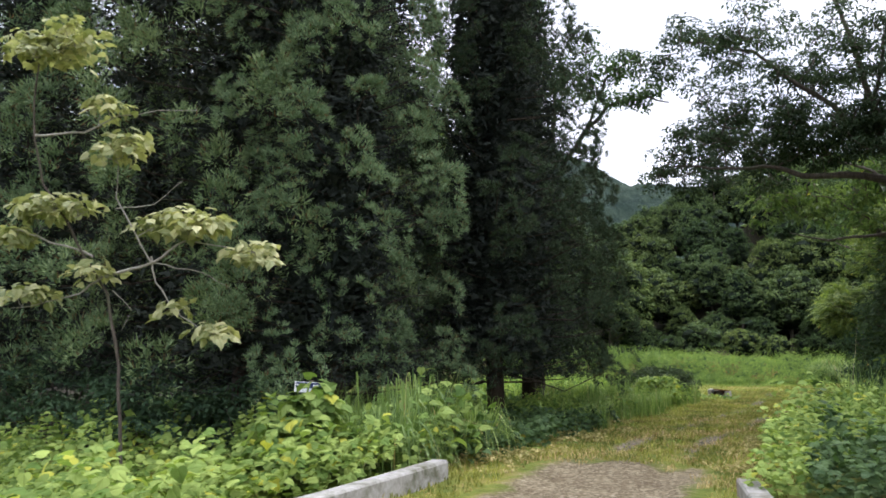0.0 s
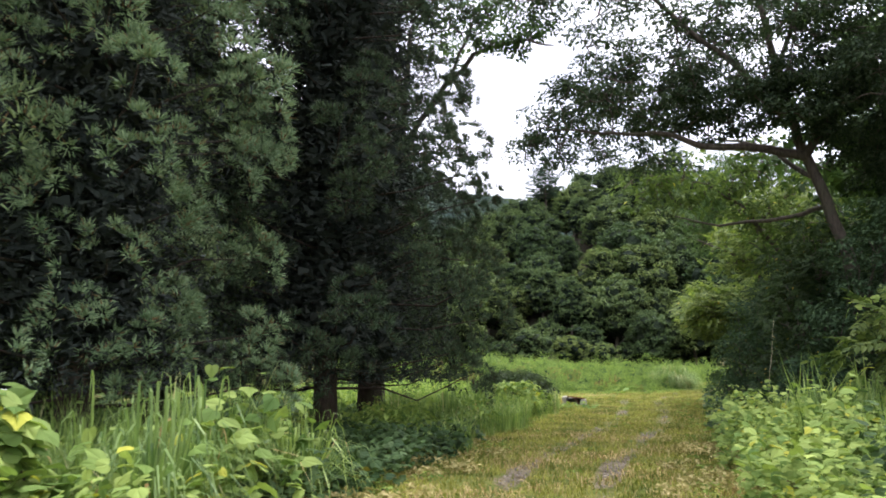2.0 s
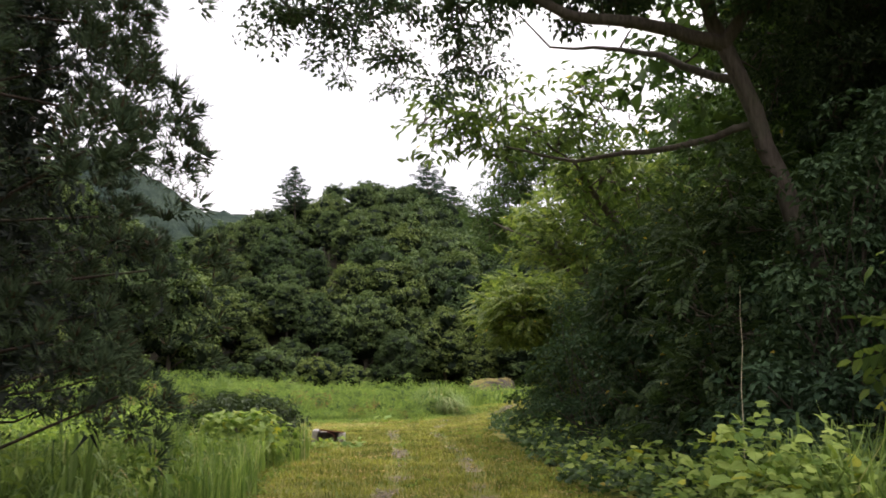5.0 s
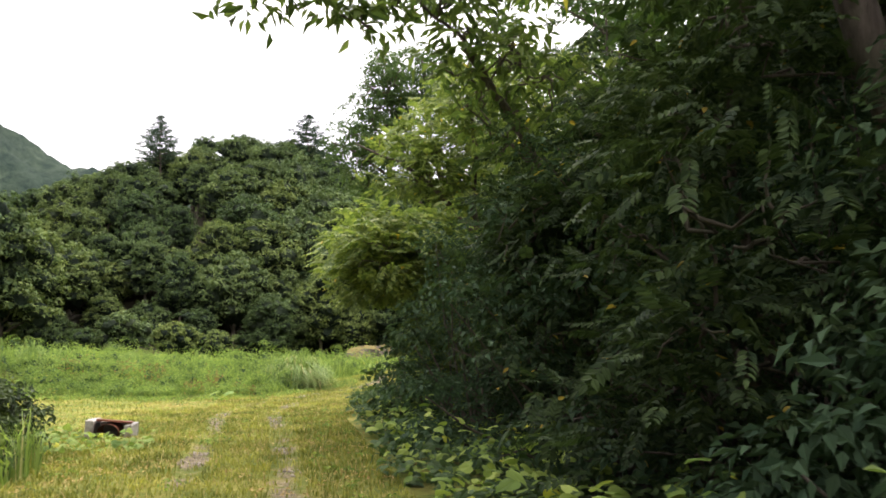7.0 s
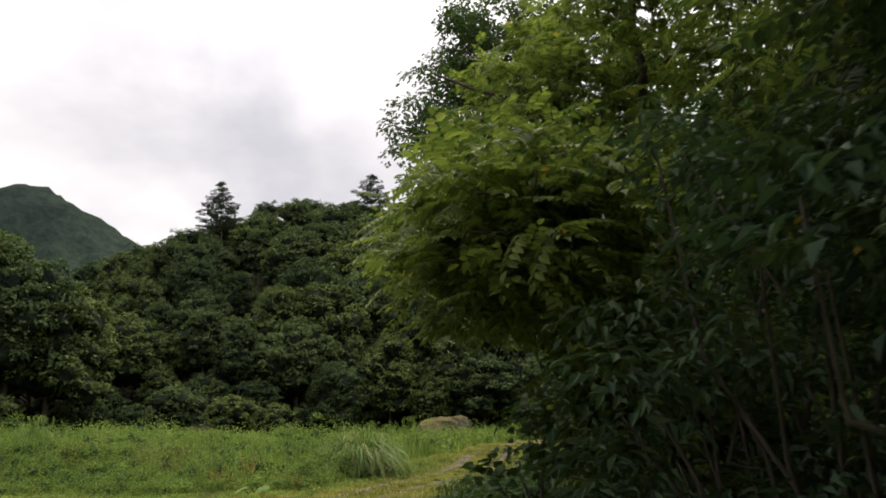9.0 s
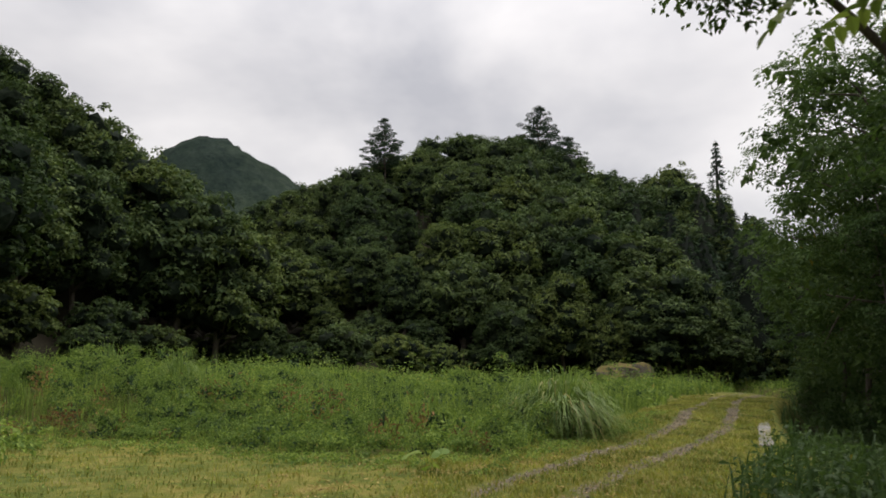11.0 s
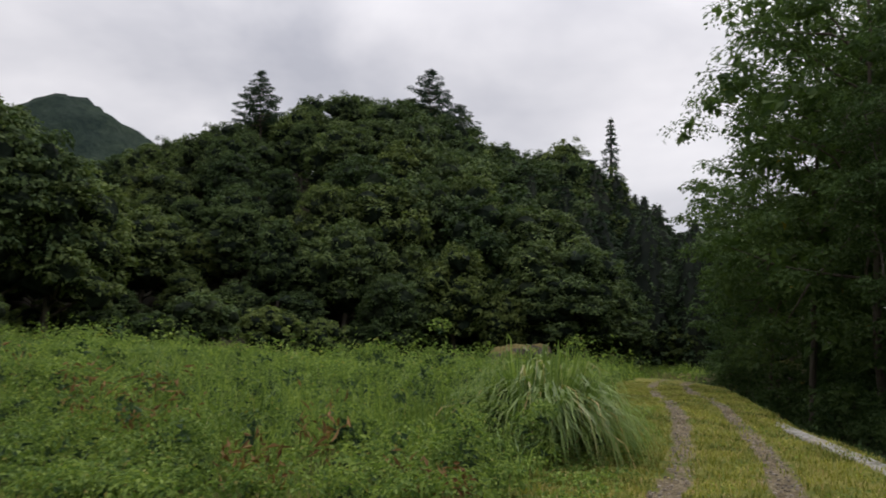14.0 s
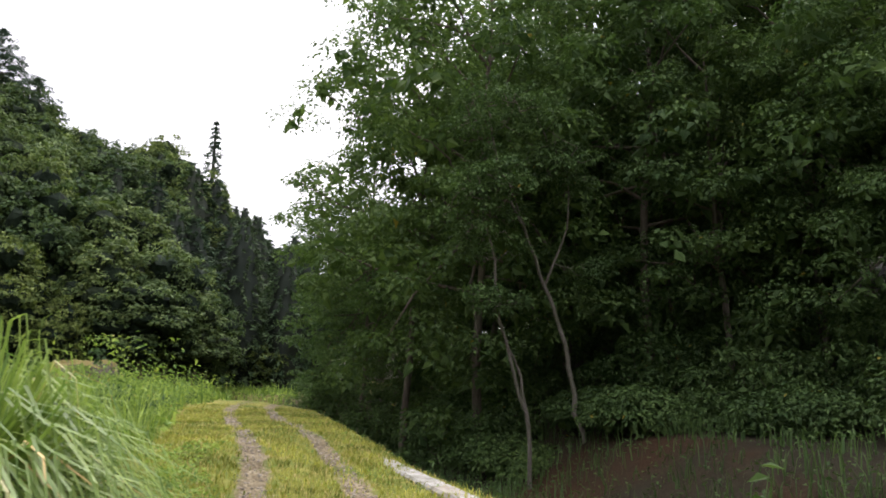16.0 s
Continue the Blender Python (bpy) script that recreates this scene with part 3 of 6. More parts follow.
# ---- far wood ----
def spread_dirs(n, low=-1.0):
    """Directions spread evenly over a ball above the level low."""
    k = np.arange(n) + 0.5
    z = 1 - (1 - low) * k / n
    th = k * 2.39996 + RNG.random() * 6
    q = np.sqrt(np.clip(1 - z * z, 0, 1))
    return np.stack([np.cos(th) * q, np.sin(th) * q, z], 1)


def forest_variant(h, r, lobes, clumps, per, leaf, flat):
    """Trunk and crown meshes of a broadleaf tree in the wood: a dome of boughs, each with level sprays of leaves."""
    half = np.array([r, r, h * 0.47])
    mid = np.array([0, 0, h * 0.5])
    ld = unit(spread_dirs(lobes, -0.75) + RNG.normal(size=(lobes, 3)) * 0.18)
    lc = mid + ld * half * RNG.uniform(0.50, 0.74, (lobes, 1))
    lc[:, :2] *= 1 - 0.35 * smooth(0.55, 1.0, lc[:, 2:] / h)
    lr = r * RNG.uniform(0.27, 0.42, lobes)
    # small level sprays over each bough's dome
    j = np.repeat(np.arange(lobes), clumps)
    u = np.concatenate([unit(spread_dirs(clumps, -0.55) + RNG.normal(size=(clumps, 3)) * 0.25) for _ in range(lobes)])
    c = lc[j] + u * (lr[j] * RNG.uniform(0.74, 1.08, len(j)))[:, None] * [1, 1, 0.95]
    keep = (np.linalg.norm((c - mid) / half, axis=1) > 0.5) & (c[:, 2] > 0.3)
    c = c[keep]
    rr = r * RNG.uniform(0.10, 0.18, len(c))
    v, f = lobe_leaves(c, rr, per, leaf, flat)
    crown = mesh_np("crown", v, [f], M_FOREST)
    # dark lobes behind the leaves carry the shade of the gaps as colour
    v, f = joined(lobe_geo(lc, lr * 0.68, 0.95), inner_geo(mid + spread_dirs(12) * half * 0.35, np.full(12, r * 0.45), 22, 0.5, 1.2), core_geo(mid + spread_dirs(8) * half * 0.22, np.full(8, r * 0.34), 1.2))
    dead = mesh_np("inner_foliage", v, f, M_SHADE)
    geos = [tube_geo(bent((0, 0, -1.0), (0.3, 0.2, h * 0.8), 6, 0.02), np.linspace(0.28, 0.08, 6), 6)]
    for i in range(0, lobes, 2):
        geos.append(tube_geo(bent((0.1, 0.1, max(0.5, lc[i, 2] - 1.5)), lc[i], 4, 0.05), np.linspace(0.1, 0.03, 4), 4))
    v, fs = joined(*geos)
    return mesh_np("trunk", v, fs, M_BARK, True), crown, dead


def conifer_variant(h, r, tiers, around, mat, airy=False):
    """A conifer: tiers of drooping, feathery boughs round a straight trunk."""
    geos, dark = [], []
    for i in range(tiers):
        s = (i + RNG.random() * 0.6) / tiers
        n = max(4, int(around * (1 - 0.6 * s)))
        th = np.arange(n) * 2 * np.pi / n + RNG.random() * 6 + RNG.normal(size=n) * 0.2
        out = np.stack([np.cos(th), np.sin(th), 0 * th], 1)
        reach = (r * np.sin(np.pi * min(1, 0.5 + 0.5 * s)) ** (0.75 if not airy else 0.9) * (1 - 0.05 * s) + 0.12) * RNG.uniform(0.72, 1.12, n)
        z = h * (0.05 + 0.94 * s)
        q = np.tile(np.linspace(0.42, 1.0, 6), n)
        o = np.repeat(out, 6, 0)
        at = o * (np.repeat(reach, 6) * q)[:, None] + np.array([0, 0, 1.0]) * (z + np.repeat(reach, 6) * (0.10 * q - 0.42 * q * q))[:, None]
        m = len(at)
        for k in range(4):
            d = unit(o + RNG.normal(size=(m, 3)) * 0.55 + [0, 0, -0.25])
            L = RNG.uniform(0.30, 0.62, m) * (0.75 + 0.5 * (1 - s))
            geos.append(chip_geo(at + RNG.normal(size=(m, 3)) * 0.12 * (1.2 - s), d, unit(RNG.normal(size=(m, 3)) * 0.5 + o * 0.35 + [0, 0, 0.8]), L, L * 0.42))
    v, f = joined(*geos)
    crown = mesh_np("crown", v, f, mat)
    # a near-black core: the shade inside the boughs, put in as colour
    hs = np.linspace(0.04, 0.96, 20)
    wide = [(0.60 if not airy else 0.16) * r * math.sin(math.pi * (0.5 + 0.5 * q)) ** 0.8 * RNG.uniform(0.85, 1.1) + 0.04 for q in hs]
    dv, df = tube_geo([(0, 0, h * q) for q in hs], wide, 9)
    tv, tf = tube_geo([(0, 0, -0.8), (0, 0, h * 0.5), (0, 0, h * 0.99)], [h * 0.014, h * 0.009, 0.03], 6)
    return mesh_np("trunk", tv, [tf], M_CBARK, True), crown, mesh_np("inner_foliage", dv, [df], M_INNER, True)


def plant(variant, name, x, y, label, category, group, scale=1.0, turn=0.0, sink=0.1, lean=0.0, wide=1.0):
    ob = new(name)
    ob.matrix_world = pose(x, y, gz_at(x, y) - sink, lean, 0, turn) @ Matrix.Diagonal((scale * wide, scale * wide, scale, 1))
    tagged(ob, label, category, group)
    part("trunk", variant[0], ob)
    part("crown", variant[1], ob)
    if len(variant) > 2:
        part("inner_foliage", variant[2], ob, "dark inner foliage with the crown's shade in its colour")
    return ob


def plant_to(variant, h, name, x, y, top, label, category, group, wide=1.0, lo=0.7, hi=1.35):
    """A tree whose tip comes to a given level; a tree too tall for the spot stands in a dip behind the others."""
    g = gz_at(x, y)
    s = float(np.clip((top - g) / h, lo, hi))
    return plant(variant, name, x, y, label, category, group, s, RNG.uniform(0, 360), max(0.3, g + h * s - top), 0.0, wide)


HEIGHTS = (13.0, 14.0, 12.0, 15.0)
# the foliage of the edge trees hangs to the ground
FOREST = [forest_variant(*a) for a in ((13.0, 4.1, 24, 15, 42, 0.25, 0.8), (14.0, 4.0, 26, 15, 40, 0.25, 0.85), (12.0, 4.4, 24, 15, 42, 0.26, 0.75), (15.0, 4.2, 28, 14, 40, 0.26, 0.8), (5.0, 2.8, 12, 13, 34, 0.22, 0.75))]
CONIFERS = [conifer_variant(17.0, 4.0, 30, 14, M_CONIFER), conifer_variant(18.0, 3.7, 32, 13, M_CONIFER)]
L_WOOD = "dense dark green broadleaf tree in the wooded hillside"
L_CONI = "tall narrow dark green cedar in the plantation"


def skyline(x):
    """The level of the tree tops along the crest of the wood."""
    return float(np.interp(x, [-48, -37, -32, -27, -23, -18, -14, -10, -5, -1, 4, 10, 13, 19, 24, 28, 32, 36, 44], [23, 24, 28, 30, 32, 33.5, 34, 37.2, 37.8, 37, 35.2, 31.8, 30.6, 31.2, 29.2, 24.5, 21, 19.5, 17]))


# crowns along the foot of the hill
for x, y, top, w in ((-21.0, 94.5, 13.9, 1.15), (-28.5, 93.0, 12.2, 1.0), (-14.0, 98.0, 15.4, 0.95), (-10.2, 95.0, 13.2, 0.85), (-4.8, 95.5, 13.5, 0.95), (-1.0, 93.0, 8.6, 0.9), (4.6, 96.5, 11.8, 0.95), (11.6, 97.0, 12.6, 1.0), (16.0, 97.5, 12.5, 0.9), (-33.5, 91.0, 13.0, 1.0), (20.5, 103.0, 10.5, 0.9), (0.8, 99.0, 12.0, 0.9), (-17.0, 93.0, 8.5, 1.0), (8.2, 95.0, 7.5, 0.9), (-25.0, 95.5, 11.0, 1.2), (-18.0, 98.5, 12.0, 1.2), (-7.6, 97.0, 11.5, 1.2), (-12.6, 92.5, 7.4, 1.3), (-8.0, 92.0, 6.6, 1.3), (1.6, 96.0, 9.0, 1.2), (13.8, 95.5, 9.5, 1.2), (-11.5, 100.0, 14.0, 1.2), (-21.5, 90.5, 7.0, 1.3), (18.4, 99.0, 9.0, 1.2)):
    k = int(RNG.integers(4))
    plant_to(FOREST[k], HEIGHTS[k], "forest_tree", x, y, top, "rounded green broadleaf tree at the foot of the wooded hill", "tree", "wooded hillside", w * 1.05, 0.5, 1.3)
# the slope behind them, up to the crest
for row, yy in enumerate(np.arange(102, 136, 5.6)):
    for xx in np.arange(-46, 24, 6.4):
        x, y = xx + RNG.uniform(-1.6, 1.6) + 3.2 * (row % 2), yy + RNG.uniform(-1.4, 1.4)
        if x > 14 and y < 112 or x < -36 and y > 118:
            continue
        up = float(np.clip((y - 95) / 33, 0, 1))
        top = 13 + (skyline(x) - 13) * up ** 0.9 + RNG.uniform(-1.6, 0.6)
        k = int(RNG.integers(4))
        plant_to(FOREST[k], HEIGHTS[k], "forest_tree", x, y, top, L_WOOD, "tree", "wooded hillside", RNG.uniform(0.85, 1.1), 0.6, 1.5)
# the shoulder of the western hill
for x, y, top in ((-41.5, 80, 28.6), (-38.0, 81, 27.0), (-34.6, 80, 24.3), (-31.6, 80.5, 21.6), (-28.8, 80, 20.2), (-26.0, 81, 18.0), (-23.4, 83, 15.6), (-36.0, 88, 25.0), (-31.0, 90, 21.5), (-45.5, 78, 31.0)):
    k = int(RNG.integers(4))
    plant_to(FOREST[k], HEIGHTS[k], "forest_tree", x, y, top, L_WOOD, "tree", "wooded hillside", 0.95, 0.6, 1.4)
for xx in np.arange(-48, -26, 6.2):
    for yy in np.arange(30, 77, 6.2):
        plant(FOREST[RNG.integers(4)], "forest_tree", xx + RNG.uniform(-2, 2), yy + RNG.uniform(-2, 2), L_WOOD, "tree", "wooded hillside", RNG.uniform(0.78, 1.02), RNG.uniform(0, 360), 0.3)
edge_spots = [(x, float(wood_edge(x)) + RNG.uniform(-1.2, 1.2)) for x in np.arange(-24, 40, 3.6)] + [(x, float(wood_edge(x)) + 3.5 + RNG.uniform(-1, 1)) for x in np.arange(13, 42, 3.4)] + [(-25.5 + RNG.uniform(-1, 1) - 0.12 * abs(y - 75), y) for y in np.arange(34, 84, 4.2)]
for x, y in edge_spots:
    plant(FOREST[4], "forest_bush", x, y, "dark green bush at the edge of the wood", "bush", "edge of the wood", RNG.uniform(0.6, 1.0), RNG.uniform(0, 360), 0.3)
# cedar plantation where the valley narrows
for xx in np.arange(17, 50, 3.5):
    for yy in np.arange(107, 134, 5.0):
        x, y = xx + RNG.uniform(-1.2, 1.2), yy + RNG.uniform(-1.4, 1.4)
        if x > 35 + 0.55 * (y - 106) or x < 20 and y > 112:
            continue
        k = int(RNG.integers(2))
        up = float(np.clip((y - 100) / 28, 0, 1))
        plant_to(CONIFERS[k], (17.0, 18.0)[k], "plantation_cedar", x, y, 12.5 + (skyline(x) - 12.5) * up + RNG.uniform(-2.5, 0.5), L_CONI, "cedar tree", "cedar plantation", RNG.uniform(1.0, 1.3), 0.6, 1.15)
for x, y, top in ((10.8, 113, 20.5), (12.8, 112, 19.0), (14.2, 115, 22.0), (16.6, 114, 20.5), (33.5, 140, 25.0), (35.4, 141, 24.0), (37.6, 142, 23.0)):
    plant_to(CONIFERS[1], 18.0, "plantation_cedar", x, y, top, L_CONI, "cedar tree", "cedar plantation", 0.95, 0.6, 1.2)


def pine_variant(h, r):
    """A pine with a bare stem and open, level whorls of needles."""
    c, geos = [], [tube_geo(bent((0, 0, -1), (0.2, 0.1, h * 0.97), 8, 0.01), np.linspace(0.24, 0.04, 8), 7)]
    for w in range(11):
        s = w / 10
        z = h * (0.42 + 0.57 * s)
        n = 6 if s < 0.8 else 4
        for k in range(n):
            rr = r * (1 - s) ** 0.62 * RNG.uniform(0.7, 1.12) + 0.25
            th = (k + w * 0.4 + RNG.uniform(-0.2, 0.2)) * 2 * math.pi / n
            rise = 0.12 * rr + 0.1
            tip = np.array([math.cos(th) * rr, math.sin(th) * rr, z + rise])
            geos.append(tube_geo(bent((0, 0, z), tip, 4, 0.03), np.linspace(0.05, 0.015, 4), 4))
            for q in np.linspace(0.4, 1.0, max(2, int(rr * 1.6))):
                c.append(np.array([tip[0] * q, tip[1] * q, z + rise * q + 0.05]) + RNG.normal(size=3) * 0.14)
    v, f = clump_leaves(np.array(c), RNG.uniform(0.28, 0.55, len(c)), 60, 0.32, 0.085, 0.35, 0.6)
    tv, tf = joined(*geos)
    return mesh_np("trunk", tv, tf, M_BARK, True), mesh_np("crown", v, [f], M_CONIFER)


PINE = pine_variant(15.0, 4.2)
for x, y, top, s in ((-17.8, 127.0, 35.8, 0.78), (3.4, 128.5, 37.3, 1.05), (7.6, 131.0, 33.6, 0.9)):
    p = plant(PINE, "pine_tree", x, y, "tall open-crowned pine above the wood", "pine tree", "ridge pines", s, x * 40)
    p.location.z = top - 15 * s
spire = conifer_variant(20.0, 2.2, 30, 7, M_CONIFER, True)
p = plant(spire, "larch_tree", 26.6, 127.5, "slender pointed conifer rising over the wood", "conifer tree", "", 1.0, 0.0)
p.location.z = 32.2 - 20

# ---- cedars beside the track ----
def cedar_variant(h, r, low, seed=0, mat=M_CEDAR, dense=1.0, full=9.5, tufts=32, size=1.0):
    """A cedar whose boughs end in domes of round bunches, each of upturned, cord-like sprays."""
    n1, n2 = int(13 * (full - low) * dense), int(6 * (h - full))
    z = np.r_[low + (full - low) * (np.arange(n1) + RNG.random(n1)) / n1, full + (h - full) * (np.arange(n2) + RNG.random(n2)) / n2]
    s = (z - low) / (h - low)
    n = len(z)
    th = np.arange(n) * 2.39996 + RNG.normal(size=n) * 0.35 + seed
    reach = (r * (1 - s**1.6) ** 0.8 * (0.86 + 0.14 * smooth(0, 0.08, s)) + 0.15) * np.where(RNG.random(n) < 0.72, RNG.uniform(0.82, 1.14, n), RNG.uniform(0.5, 0.8, n))
    out = np.stack([np.cos(th), np.sin(th), 0 * th], 1)
    tip = out * reach[:, None] + np.array([0, 0, 1.0]) * z[:, None]
    dome = RNG.uniform(0.36, 0.72, n) * (1 - 0.35 * s)
    # round bunches over the upper, outer side of each bough end
    sub = 20
    j = np.repeat(np.arange(n), sub)
    u = unit(rand_dirs(len(j)) + out[j] * 0.75 + [0, 0, 0.5])
    bc = tip[j] + u * (dome[j] * RNG.uniform(0.7, 1.0, len(j)))[:, None] * [1, 1, 0.75] - np.array([0, 0, 1.0]) * (dome[j] * RNG.random(len(j)) ** 3 * 1.1)[:, None]
    br = RNG.uniform(0.07, 0.13, len(j)) * size
    # upturned cords with short needles
    spikes = 2
    upper = z[j] > full
    i = np.repeat(np.arange(len(j)), np.where(upper, tufts // 3, tufts))
    big = np.where(upper[i], 1.8, 1.0) * size
    m = len(i)
    way = unit(rand_dirs(m) * 1.0 + u[i] * 0.85 + [0, 0, 0.35])
    root = bc[i] + way * (br[i] * RNG.uniform(0.45, 0.9, m))[:, None]
    L = RNG.uniform(0.055, 0.095, m) * big
    one = unit(np.cross(way, rand_dirs(m)))
    two = np.cross(way, one)
    wid = (0.0105 * big)[:, None]
    end = root + way * L[:, None] + np.array([0, 0, 1.0]) * (L * 0.15)[:, None]
    cord = np.stack([root + one * wid, root - one * wid * 0.5 + two * wid * 0.87, root - one * wid * 0.5 - two * wid * 0.87, end], 1).reshape(-1, 3)
    q4 = np.arange(m)[:, None] * 4
    cord_f = np.concatenate([q4 + [0, 1, 3], q4 + [1, 2, 3], q4 + [2, 0, 3]])
    k = m * spikes
    along = np.tile(np.linspace(0.25, 0.95, spikes), m)
    b0 = np.repeat(root, spikes, 0) + np.repeat(way * L[:, None], spikes, 0) * along[:, None]
    d = unit(np.repeat(way, spikes, 0) + rand_dirs(k) * 0.42)
    nl = RNG.uniform(0.026, 0.042, k) * np.repeat(big, spikes)
    side = unit(np.cross(d, rand_dirs(k))) * (nl * 0.13)[:, None]
    needle = np.stack([b0 - side, b0 + side, b0 + d * nl[:, None]], 1).reshape(-1, 3)
    v, f = joined((cord, cord_f), (needle, np.arange(k * 3).reshape(-1, 3)))
    crown = mesh_np("crown", v, f, mat)
    # dead twigs and old needles fill the inside, near-black to stand for shade
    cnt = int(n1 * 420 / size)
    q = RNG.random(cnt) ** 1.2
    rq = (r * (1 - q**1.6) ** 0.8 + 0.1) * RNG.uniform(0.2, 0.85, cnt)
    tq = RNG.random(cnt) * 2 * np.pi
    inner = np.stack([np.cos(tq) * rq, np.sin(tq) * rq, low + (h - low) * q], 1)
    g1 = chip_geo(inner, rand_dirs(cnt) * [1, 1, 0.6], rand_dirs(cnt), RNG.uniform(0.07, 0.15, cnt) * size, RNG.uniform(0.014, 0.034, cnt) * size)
    # twigs and old needles under the bough ends, shade painted into their colour
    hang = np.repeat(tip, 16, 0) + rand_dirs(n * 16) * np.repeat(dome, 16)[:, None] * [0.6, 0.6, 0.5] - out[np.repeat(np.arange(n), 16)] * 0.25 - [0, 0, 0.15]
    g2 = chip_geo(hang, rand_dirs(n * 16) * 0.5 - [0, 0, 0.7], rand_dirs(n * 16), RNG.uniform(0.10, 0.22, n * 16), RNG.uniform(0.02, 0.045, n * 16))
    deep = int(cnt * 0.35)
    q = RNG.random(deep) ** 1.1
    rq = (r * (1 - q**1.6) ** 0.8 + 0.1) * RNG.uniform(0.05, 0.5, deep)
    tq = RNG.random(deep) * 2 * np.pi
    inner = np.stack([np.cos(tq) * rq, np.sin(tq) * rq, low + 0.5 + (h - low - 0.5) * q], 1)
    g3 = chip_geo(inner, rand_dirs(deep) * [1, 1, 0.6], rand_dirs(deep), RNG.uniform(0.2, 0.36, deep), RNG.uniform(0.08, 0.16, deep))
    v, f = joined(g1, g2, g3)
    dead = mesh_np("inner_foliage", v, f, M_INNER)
    geos = [tube_geo(bent((0, 0, -0.4), (0.1, 0.0, h * 0.96), 9, 0.006), np.r_[0.24, 0.19, np.linspace(0.17, 0.03, 7)], 10)]
    for b in range(n):
        geos.append(tube_geo(bent((0, 0, max(0.6, z[b] - 0.25)), tip[b], 4, 0.05, -0.05), np.linspace(0.026, 0.008, 4), 4))
    tv, tf = joined(*geos)
    return mesh_np("trunk", tv, tf, M_CBARK, True), crown, dead


L_CED = "dark green cedar with bunched needle sprays down to the ground"
CED_A = cedar_variant(17.0, 1.95, 1.3)
CED_B = cedar_variant(19.0, 2.5, 1.25, 2, M_DARKCED)
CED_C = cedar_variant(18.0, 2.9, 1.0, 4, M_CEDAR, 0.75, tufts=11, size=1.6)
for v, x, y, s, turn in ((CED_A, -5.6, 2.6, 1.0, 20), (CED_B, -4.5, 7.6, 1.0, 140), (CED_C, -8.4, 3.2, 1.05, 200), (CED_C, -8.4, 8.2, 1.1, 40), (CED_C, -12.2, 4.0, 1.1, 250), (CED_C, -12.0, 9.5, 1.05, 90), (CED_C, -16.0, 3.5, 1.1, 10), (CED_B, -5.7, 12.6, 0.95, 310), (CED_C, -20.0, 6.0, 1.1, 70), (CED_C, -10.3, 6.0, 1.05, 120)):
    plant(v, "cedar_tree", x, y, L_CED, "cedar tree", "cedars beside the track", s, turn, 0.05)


# ---- broadleaf trees with drawn limbs ----
def limbs(spec, sides=8):
    """Tubes along limbs given as (points, first radius, last radius)."""
    geos = []
    for pts, r0, r1 in spec:
        path = [np.array(pts[0], float)]
        for a, b in zip(pts[:-1], pts[1:]):
            path += list(bent(a, b, 5, 0.022))[1:]
        geos.append(tube_geo(path, np.linspace(r0, r1, len(path)), sides))
    return joined(*geos)


def fill_twigs(tips, roots, r=0.012):
    """Thin twigs from the nearest root point to each tip."""
    geos = []
    roots = np.array(roots, float)
    for t in tips:
        j = ((roots - t) ** 2).sum(1).argmin()
        geos.append(tube_geo(bent(roots[j], t, 5, 0.11, 0.05), np.linspace(r * 1.5, r * 0.4, 5), 4))
        roots = np.concatenate([roots, [(roots[j] * 0.5 + np.asarray(t) * 0.5)]])
    return joined(*geos)


def drawn_tree(name, x, y, spec, clouds, per, leaf, wide, mat, label, bark=None, flat=0.6, shape=leaf_geo, twig_r=0.014, z0=None, clump=(0.35, 0.7)):
    """A tree from limbs and leaf clouds (centre, half sizes, clumps); places are relative to its foot."""
    ob = thing(name, x, y, gz_at(x, y) if z0 is None else z0, label, "tree")
    if bark:
        tv, tf = limbs(spec[:1])
        part("trunk", mesh_np("trunk", tv, tf, bark if bark is M_SLIM else M_BARK, True), ob)
        for one in spec[1:]:
            tv, tf = limbs([one], 6)
            part("bough", mesh_np("bough", tv, tf, bark, True), ob, "bare bough")
    else:
        tv, tf = limbs(spec)
        part("trunk", mesh_np("trunk", tv, tf, M_BARK, True), ob)
    cs = []
    for c, half, n in clouds:
        q = rand_dirs(n) * (RNG.random((n, 1)) ** 0.4)
        cs.append(np.array(c) + q * np.array(half))
    cs = np.concatenate(cs)
    roots = [p for pts, _, _ in spec for a, b in zip(pts[:-1], pts[1:]) for p in (np.array(a) + (np.array(b) - np.array(a)) * s for s in np.linspace(0.1, 1.0, 7))][6:]
    tv, tf = fill_twigs(cs, roots, twig_r)
    part("branchwork", mesh_np("branchwork", tv, tf, bark or M_BARK, True), ob)
    v, f = clump_leaves(cs, RNG.uniform(*clump, len(cs)), per, leaf, wide, flat, 0.55, shape)
    part("crown", mesh_np("crown", v, [f], mat), ob)
    return ob


